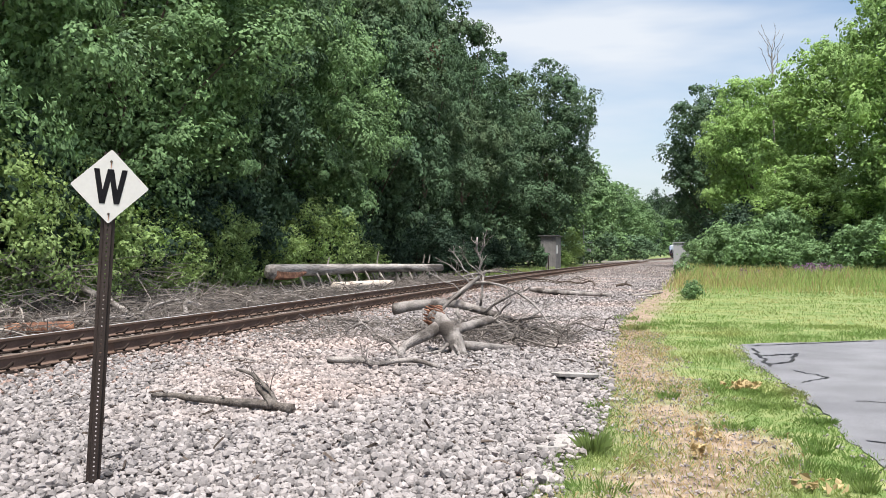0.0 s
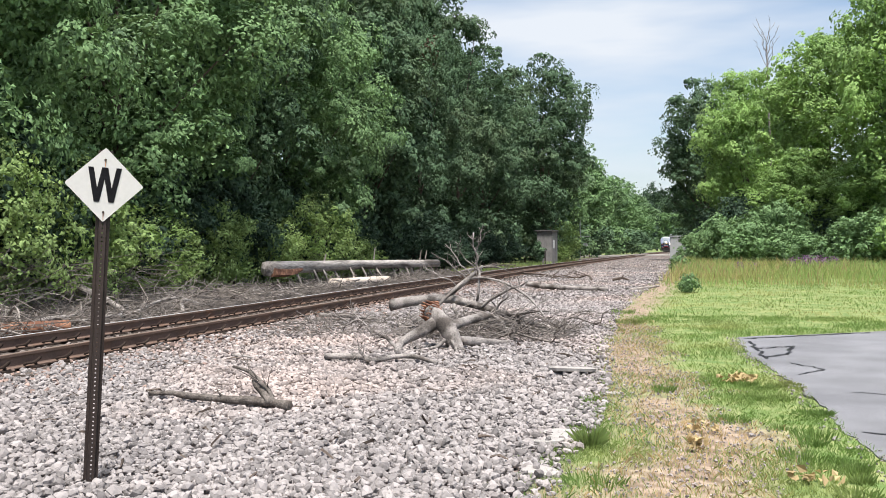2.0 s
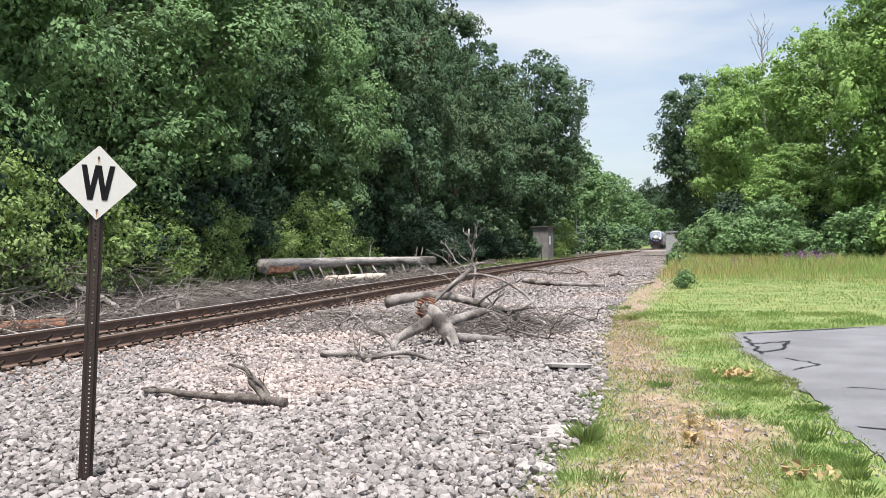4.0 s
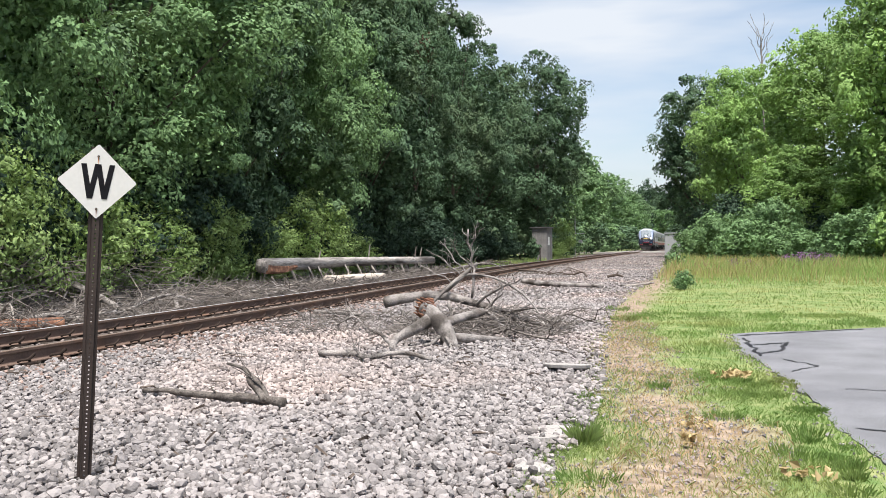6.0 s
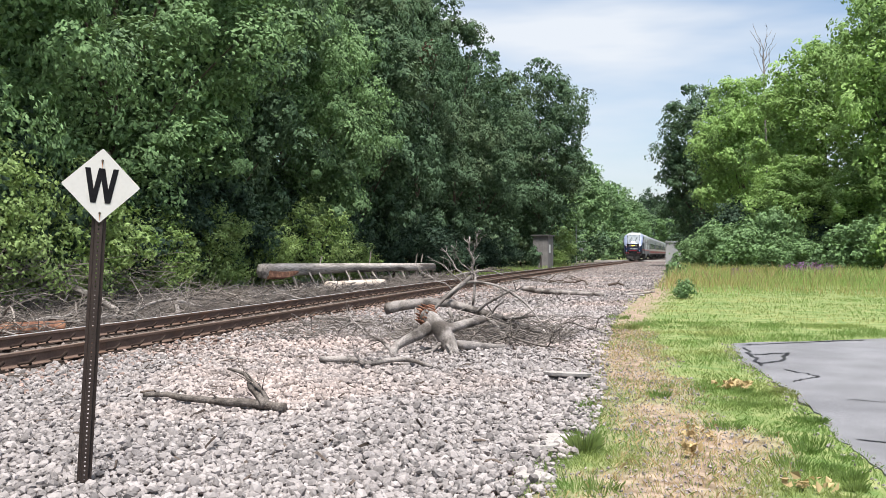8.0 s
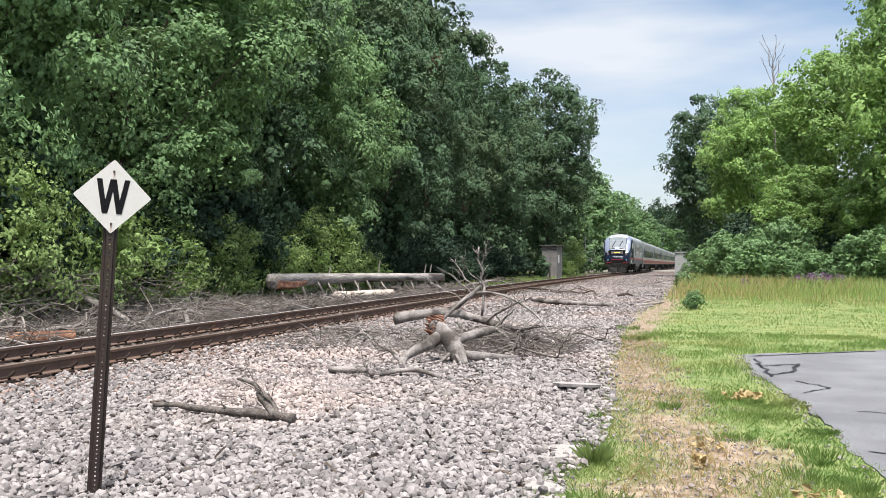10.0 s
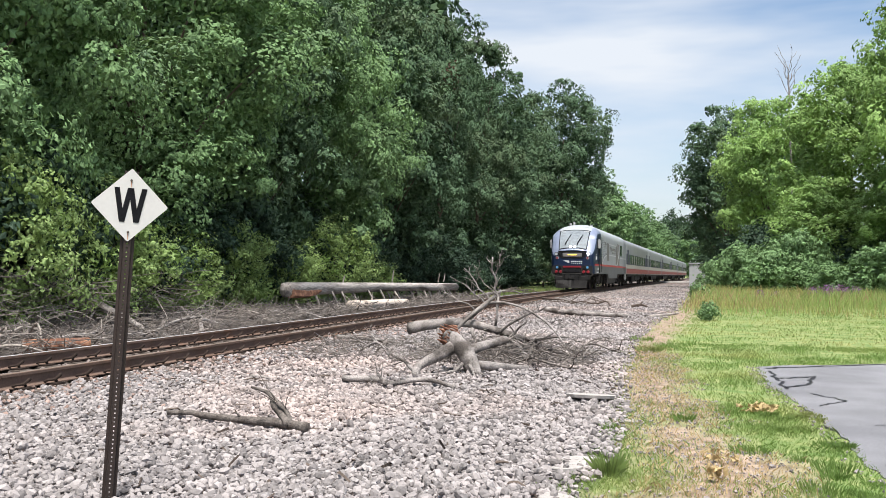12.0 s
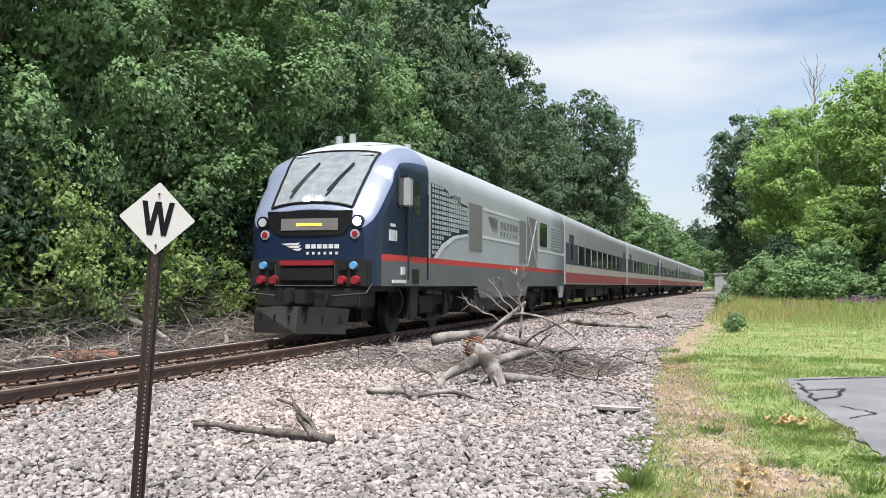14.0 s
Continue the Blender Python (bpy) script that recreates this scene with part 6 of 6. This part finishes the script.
    for s in (-1, 1):
        part("lamp_housing", cyl((s * 1.03, 0.1, 2.33), (s * 1.03, -0.035, 2.33), 0.135, 0.125, 24), BLACK, loco)
        part("ditch_light", cyl((s * 1.03, 0.0, 2.33), (s * 1.03, -0.05, 2.33), 0.095, 0.085, 24), LAMP_WHITE if s > 0 else LAMP_DIM, loco, "round white ditch light")
        part("marker_bezel", cyl((s * 0.98, 0.1, 2.08), (s * 0.98, -0.028, 2.08), 0.105, 0.095, 20), CABINET_GREY, loco)
        part("marker_light", cyl((s * 0.98, 0.0, 2.08), (s * 0.98, -0.04, 2.08), 0.07, 0.06, 20), LAMP_RED, loco, "round red marker light")
    # emblem and lettering blocks on the nose
    bm = bmesh.new()
    for k in range(3):
        x0, z0 = -0.62 + k * 0.12, 1.90 - k * 0.055
        vs = [bm.verts.new(p) for p in ((x0, -0.012, z0), (x0 + 0.42 - k * 0.1, -0.012, z0 + 0.02), (x0 + 0.36 - k * 0.1, -0.012, z0 - 0.035), (x0 + 0.1, -0.012, z0 - 0.03))]
        bm.faces.new(vs)
    part("emblem", bm, WHITE_DECAL, body, "white swept arrow emblem")
    bm = bmesh.new()
    for k in range(6):
        add_box(bm, -0.08 + k * 0.125, 0.015 + k * 0.125, -0.014, -0.004, 1.80, 1.885)
        add_box(bm, -0.06 + k * 0.125, -0.01 + k * 0.125, -0.014, -0.004, 1.68, 1.735)
    part("lettering", bm, WHITE_DECAL, body, "white lettering blocks")
    # bumper beam, caps, coupler and plough
    part("bumper_beam", box(-1.3, 1.3, -0.05, 0.5, 1.02, 1.58, 0.04), UNDER_BLACK, loco, "black front beam")
    part("step_box", box(-0.58, 0.58, -0.16, -0.05, 1.16, 1.42, 0.02), BLACK, loco)
    part("red_plate", box(-0.58, 0.58, -0.17, -0.05, 1.45, 1.56, 0.015), LAMP_RED, loco, "dark glossy red plate over the coupler")
    bm = bmesh.new()
    for s in (-0.64, 0.64):
        add_cyl(bm, (s, -0.2, 1.06), (s, -0.2, 1.5), 0.016)
    add_cyl(bm, (-0.64, -0.2, 1.06), (0.64, -0.2, 1.06), 0.016)
    part("grab_rail", bm, GEAR_GREY, loco)
    for s in (-1, 1):
        for d, z in ((0.98, 1.46),):
            part("cable_cap", cyl((s * d, -0.05, z), (s * d, -0.13, z), 0.085, 0.07, 14), LAMP_BLUE, loco, "round blue cable cap")
            part("socket", box(s * 0.78 - 0.09, s * 0.78 + 0.09, -0.12, -0.04, 1.36, 1.54, 0.02), BLACK, loco)
        for d in (0.74, 1.02):
            part("hose_cap", cyl((s * d, -0.05, 1.17), (s * d, -0.16, 1.17), 0.105, 0.075, 10), LAMP_RED, loco, "dull red hose cap")
        bm = bmesh.new()
        add_cyl(bm, (s * 0.62, -0.24, 0.86), (s * 1.3, -0.2, 0.92), 0.02)
        add_cyl(bm, (s * 1.3, -0.2, 0.92), (s * 1.3, 0.1, 1.1), 0.02)
        part("step_rail", bm, GEAR_GREY, loco)
        part("hose", limb([(s * 0.45, -0.15, 1.0), (s * 0.5, -0.3, 0.75), (s * 0.35, -0.33, 0.55), (s * 0.2, -0.28, 0.62)], 0.025, 0.025, 6, 0), BLACK, loco)
    bm = bmesh.new()
    add_box(bm, -0.16, 0.16, -0.42, 0.1, 0.68, 0.98, 0.04)
    add_box(bm, -0.42, -0.12, -0.34, -0.02, 0.64, 1.02, 0.05)
    add_box(bm, 0.10, 0.22, -0.62, -0.3, 0.70, 0.96, 0.03)
    add_box(bm, -0.24, -0.10, -0.55, -0.3, 0.72, 0.94, 0.03)
    part("coupler", bm, UNDER_BLACK, loco, "grey knuckle coupler")
    bm = bmesh.new()
    pl = [(-0.98, 0.14), (-1.02, 0.62), (-0.5, 0.66), (0.5, 0.66), (1.02, 0.62), (0.98, 0.14)]
    fr = [bm.verts.new((x, -0.30 - 0.16 * (1 - abs(x) / 1.2) - 0.18 * (0.66 - z), z)) for x, z in pl]
    mid_lo, mid_hi = bm.verts.new((0, -0.58, 0.14)), bm.verts.new((0, -0.46, 0.66))
    bm.faces.new((fr[0], mid_lo, mid_hi, fr[2], fr[1]))
    bm.faces.new((mid_lo, fr[5], fr[4], fr[3], mid_hi))
    bmesh.ops.solidify(bm, geom=bm.faces[:], thickness=0.05)
    part("plough", bm, GEAR_GREY, loco, "scuffed grey steel pilot plough")
    for k in range(6):
        x = -0.85 + k * 0.34
        part("plough_bracket", box(x - 0.01, x + 0.01, -0.6 + 0.2 * abs(x) / 1.2, -0.4 + 0.2 * abs(x) / 1.2, 0.38, 0.5), UNDER_BLACK, loco)
    part("pilot_side", box(-1.12, 1.12, -0.1, 0.75, 0.62, 1.02, 0.04), UNDER_BLACK, loco, "black pilot box")
    # roof gear
    seam = []
    for hx, hy in ((-0.62, 1.75), (0.55, 1.75), (0.78, 2.1), (0.78, 2.7), (-0.62, 2.7), (-0.62, 1.75)):
        seam.append((hx, hy, roof_z(hx, hy) + 0.004))
    part("hatch_seam", limb(seam, 0.012, 0.012, 5, 0, 0, 1), DOOR_GREY, loco, "dark seam of the cab roof hatch")
    for x, y, h in ((-0.5, 2.55, 0.22), (-0.30, 2.85, 0.26), (0.75, 3.6, 0.14)):
        z = roof_z(x, y) - 0.04
        part("antenna", cyl((x, y, z), (x, y, z + h), 0.085, 0.075, 14), CABINET_GREY, loco)
    part("roof_seam", box(HALF - 0.06, HALF - 0.018, 3.2, SHELL_L, 3.60, 3.625), DOOR_GREY, loco)
    # both sides
    for s in (1, -1):
        part("mirror", box(s * 1.52 - 0.03, s * 1.66, 1.28, 1.5, 2.72, 3.32, 0.03) if s > 0 else box(-1.66, -1.49, 1.28, 1.5, 2.72, 3.32, 0.03), CABINET_GREY, loco, "pale folded mirror")
        side_panel(loco, "cab_window", rounded(1.05, 1.45, 2.68, 3.36), GLASS_DARK, "dark cab side window", s, 0.012, 0.05)
        door = side_panel(loco, "cab_door", rect(1.55, 2.75, 1.72, 3.4), BLUE, "blue cab door", s, 0.014, 0.03)
        side_panel(door, "door_window", rounded(1.92, 2.36, 2.62, 3.32), GLASS_DARK, "", s, 0.022, 0.02)
        for y in (1.5, 2.8):
            part("handrail", cyl((s * 1.56, y, 1.2), (s * 1.56, y, 3.1), 0.018), BLACK, loco)
        # black block drawn for the shade inside the step opening
        part("step_hole", box(s * 1.5 - 0.03, s * 1.5 + 0.012, 1.95, 2.35, 1.12, 1.42), BLACK, loco)
        part("ladder", box(s * 1.42 - 0.03, s * 1.42 + 0.03, 1.95, 2.4, 0.35, 1.05, 0.01), UNDER_BLACK, loco)
        # perforated blue field that fades into the silver
        side_panel(loco, "pattern_field", [(3.16, 1.71), (3.35, 1.71), (3.9, 2.05), (4.8, 2.30), (5.95, 2.42), (5.95, 3.12), (4.9, 3.2), (4.0, 3.42), (3.16, 3.42)], BLUE, "blue field behind a dot pattern", s, 0.006, 0.01)
        bm = bmesh.new()
        for j in range(14):
            z = 1.80 + j * 0.118
            for i in range(17):
                y = 3.24 + i * 0.165
                lo = np.interp(y, [3.16, 3.35, 3.9, 4.8, 5.95], [1.71, 1.71, 2.08, 2.33, 2.45])
                hi = np.interp(y, [3.16, 4.0, 4.9, 5.95], [3.40, 3.40, 3.17, 3.08])
                k = 0.032 + 0.034 * (i / 17)
                if lo < z - 0.03 and z + 0.06 < hi:
                    add_box(bm, s * (HALF + 0.007), s * (HALF + 0.016), y, y + 0.055 + k * 1.1, z, z + 0.05 + k * 0.8)
        tagged(part("dot_pattern", bm, SILVER, loco, "rows of silver rectangles"), kind="stuff")
        side_panel(loco, "swoosh", [(3.35, 1.71), (3.9, 2.04), (4.8, 2.30), (5.95, 2.42), (5.95, 2.36), (4.85, 2.22), (4.05, 1.96), (3.6, 1.71)], WHITE_DECAL, "white curved band", s, 0.012, 0.01)
        side_panel(loco, "side_panel", rect(4.7, 5.3, 2.85, 3.3), DOOR_GREY, "", s, 0.014, 0.02)
        side_panel(loco, "side_door", rect(6.0, 7.2, 2.0, 3.25), DOOR_GREY, "warm grey side door", s, 0.014, 0.02)
        for z in (3.16, 2.38):
            side_panel(loco, "white_band", rect(7.3, 11.4, z, z + 0.07), WHITE_DECAL, "thin white band", s, 0.010, 0.01)
        bm = bmesh.new()
        for k in range(3):
            y0 = 7.75 + k * 0.28
            vs = [bm.verts.new((s * (HALF + 0.01), a, b)) for a, b in ((y0, 3.02 - k * 0.06), (y0 + 0.55, 3.05), (y0 + 0.5, 2.92), (y0 + 0.62 - k * 0.1, 2.62 + k * 0.02))]
            bm.faces.new(vs)
        part("emblem", bm, DOOR_GREY, loco, "grey swept arrow emblem")
        bm = bmesh.new()
        for k in range(6):
            add_box(bm, s * (HALF + 0.004), s * (HALF + 0.012), 9.1 + k * 0.36, 9.35 + k * 0.36, 2.78, 2.98)
            add_box(bm, s * (HALF + 0.004), s * (HALF + 0.012), 9.1 + k * 0.36, 9.25 + k * 0.36, 2.56, 2.68)
        part("lettering", bm, DOOR_GREY, loco, "grey lettering blocks")
        side_panel(loco, "side_door", rect(11.4, 12.25, 1.80, 3.2), DOOR_GREY, "warm grey side door", s, 0.014, 0.02)
        brace = side_panel(loco, "side_door", rect(12.45, 14.0, 1.72, 3.4), DOOR_GREY, "grey door crossed by pale braces", s, 0.014, 0.02)
        for za, zb in ((1.75, 3.37), (3.37, 1.75)):
            side_panel(brace, "brace", [(12.48, za), (12.62, za), (13.98, zb), (13.84, zb)], SILVER, "pale diagonal brace", s, 0.026 + 0.004 * (za < zb), 0.012)
        side_panel(loco, "side_window", rounded(14.4, 15.6, 2.5, 3.35), GLASS_DARK, "dark engine-room window", s, 0.014, 0.02)
        for k in range(8):
            z = 2.5 + k * 0.11
            part("louver", box(s * HALF - 0.01, s * HALF + 0.03, 16.2, 18.3, z, z + 0.05, 0.008), SILVER, loco)
        side_panel(loco, "white_band", rect(14.2, SHELL_L, 2.30, 2.37), WHITE_DECAL, "thin white band", s, 0.010, 0.01)
        for k in range(4):
            part("number_bar", box(s * 1.44, s * 1.468, 0.66 + k * 0.11, 0.735 + k * 0.11, 1.98, 2.2), WHITE_DECAL, body, "plain white bar")
        for k in range(3):
            part("number_bar", box(s * 1.44, s * 1.468, 0.72 + k * 0.09, 0.78 + k * 0.09, 2.27, 2.33), WHITE_DECAL, body, "plain white bar")
        bm = bmesh.new()
        for k in range(8):
            add_box(bm, s * 1.47, s * (HALF + 0.01), 0.75 + k * 0.1, 0.82 + k * 0.1, 1.12, 1.19)
        add_box(bm, s * 1.47, s * (HALF + 0.01), 1.25, 1.45, 1.3, 1.46)
        part("data_bars", bm, WHITE_DECAL, body, "plain pale bars")
        side_panel(loco, "skirt", [(6.75, 1.08), (7.05, 0.74), (12.3, 0.74), (12.6, 1.08)], SKIRT_GREY, "grey lower skirt between the bogies", s, 0.004, 0.02)
        side_panel(loco, "skirt", [(17.5, 1.08), (17.7, 0.80), (18.9, 0.80), (18.9, 1.08)], SKIRT_GREY, "grey lower skirt behind the bogie", s, 0.004, 0.02)
        part("fuel_tank", box(s * 0.75 - 0.7, s * 0.75 + 0.7, 6.6, 11.6, 0.36, 1.07, 0.08), GEAR_GREY, loco, "dark grey fuel tank")
        part("rear_post", box(s * 1.44, s * 1.52, 18.0, 18.6, 0.6, 1.06, 0.02), CABINET_GREY, loco)
    part("frame_floor", box(-1.2, 1.2, 0.3, SHELL_L, 0.95, 1.07), UNDER_BLACK, loco)
    for y0, y1 in ((1.2, 6.5), (11.7, 17.6)):
        part("traction_gear", box(-0.6, 0.6, y0, y1, 0.3, 0.95, 0.06), UNDER_BLACK, loco, "black motors and pipework between the wheels")
        for k in range(5):
            y = y0 + 0.5 + k * (y1 - y0 - 1) / 4
            part("pipe", limb([(1.28, y, 1.0), (1.33, y + 0.1, 0.75), (1.25, y + 0.05 * k, 0.45)], 0.022, 0.022, 6, 0), GEAR_GREY, loco)
    for ob in loco.children:
        lengthen(ob)
    bogie(loco, 4.0)
    bogie(loco, 16.3)
    for y in (2.55, 5.45, 14.85, 17.75):
        WHEELS.append((wheelset(loco, y), y))
    return loco


CAR_L = 25.3


def build_coach():
    car = thing("coach", pose(CENTRE, 320, 0.4), "silver passenger coach with dark window band and red stripe", "coach", "coaches of the train")

    def choose(x, y, z, ring):
        return 0 if z < Z_SKIRT + 0.05 else 3

    st = [(y, HALF - (0.06 if y in (0.0, CAR_L) else 0), 4.28, SHOULDER) for y in (0.0, 0.12, 6, 12, 18, CAR_L - 0.12, CAR_L)]
    part("body", loft(st, choose), [SKIRT_GREY, RED_DUSTY, CREAM, CAR_SILVER], car, "silver coach body")
    part("diaphragm", box(-0.6, 0.6, -0.33, 0.02, 1.1, 3.4, 0.05), BLACK, car, "black gangway bellows")
    part("diaphragm", box(-0.6, 0.6, CAR_L - 0.02, CAR_L + 0.33, 1.1, 3.4, 0.05), BLACK, car, "black gangway bellows")
    part("floor_frame", box(-1.25, 1.25, 0.3, CAR_L - 0.3, 0.85, 1.07), UNDER_BLACK, car)
    for k, (y0, y1) in enumerate(((7.2, 10.5), (11.0, 14.2), (14.6, 16.6))):
        part("equipment_box", box(-1.3, 1.3, y0, y1, 0.4 + 0.06 * k, 0.95, 0.05), UNDER_BLACK, car)
    for s in (1, -1):
        side_panel(car, "red_band", rect(0.15, CAR_L - 0.15, 1.12, 1.55), RED_DUSTY, "dusty red lower band", s, 0.005, 0.01)
        side_panel(car, "cream_band", rect(0.15, CAR_L - 0.15, 1.57, 1.90), CREAM, "cream band below the windows", s, 0.005, 0.01)
        side_panel(car, "window_band", rect(0.15, CAR_L - 0.15, 1.92, 2.82), BAND_DARK, "dark blue-grey window band", s, 0.005, 0.01)
        for k in range(8):
            y = 3.6 + k * 2.2
            w = side_panel(car, "window", rounded(y, y + 1.65, 1.98, 2.78), GLASS_DARK, "dark tinted coach window", s, 0.014, 0.012)
            side_panel(w, "post", rect(y - 0.12, y - 0.05, 1.98, 2.78), CREAM, "", s, 0.016, 0.012)
        for y0 in (1.0, CAR_L - 2.2):
            d = side_panel(car, "door", rect(y0, y0 + 1.2, 1.93, 3.2), BAND_DARK, "dark entrance door", s, 0.02, 0.02)
            side_panel(d, "door_window", rounded(y0 + 0.4, y0 + 0.8, 2.1, 2.8), GLASS_DARK, "", s, 0.026, 0.02)
    for y0 in (0.9, CAR_L - 5.3):
        part("bogie_core", box(-0.6, 0.6, y0, y0 + 4.4, 0.28, 0.9, 0.06), UNDER_BLACK, car)
    bogie(car, 3.1, 1.25)
    bogie(car, CAR_L - 3.1, 1.25)
    for y in (1.85, 4.35, CAR_L - 4.35, CAR_L - 1.85):
        wheelset(car, y, 0.46)
    return car


loco = build_loco()
coach = build_coach()
coaches = [coach] + [copy_thing(coach, pose(CENTRE, 330 + 26.0 * k, 0.4)) for k in range(1, 6)]

# ---- the train's run ----
SPEED, STOP_Y = 21.3, 16.4


def nose_y(t):
    return STOP_Y + SPEED * (14 - t)


def run_rows(back, length):
    """Each vehicle lies along the line between its two ends."""
    rows = []
    for k in range(29):
        t = k / 2
        y = nose_y(t) + back
        x0, x1 = float(bend(y)), float(bend(y + length))
        rows.append((t, pose(CENTRE + x0, y, float(rise(y)) + RAIL_H, 0, 0, math.degrees(math.atan2(x0 - x1, length)))))
    return rows


def motions():
    walk(loco, run_rows(0, LOCO_L))
    for k, c in enumerate(coaches):
        walk(c, run_rows(LOCO_L + 0.35 + 26.0 * k, CAR_L))
    steps = [k / FPS for k in range(int(14 * FPS) + 1)]
    for ob, y in WHEELS:
        walk(ob, [(t, pose(0, y, 0.5, math.degrees((nose_y(t) - nose_y(0)) / 0.5) * -1 % 360)) for t in steps])


motions()
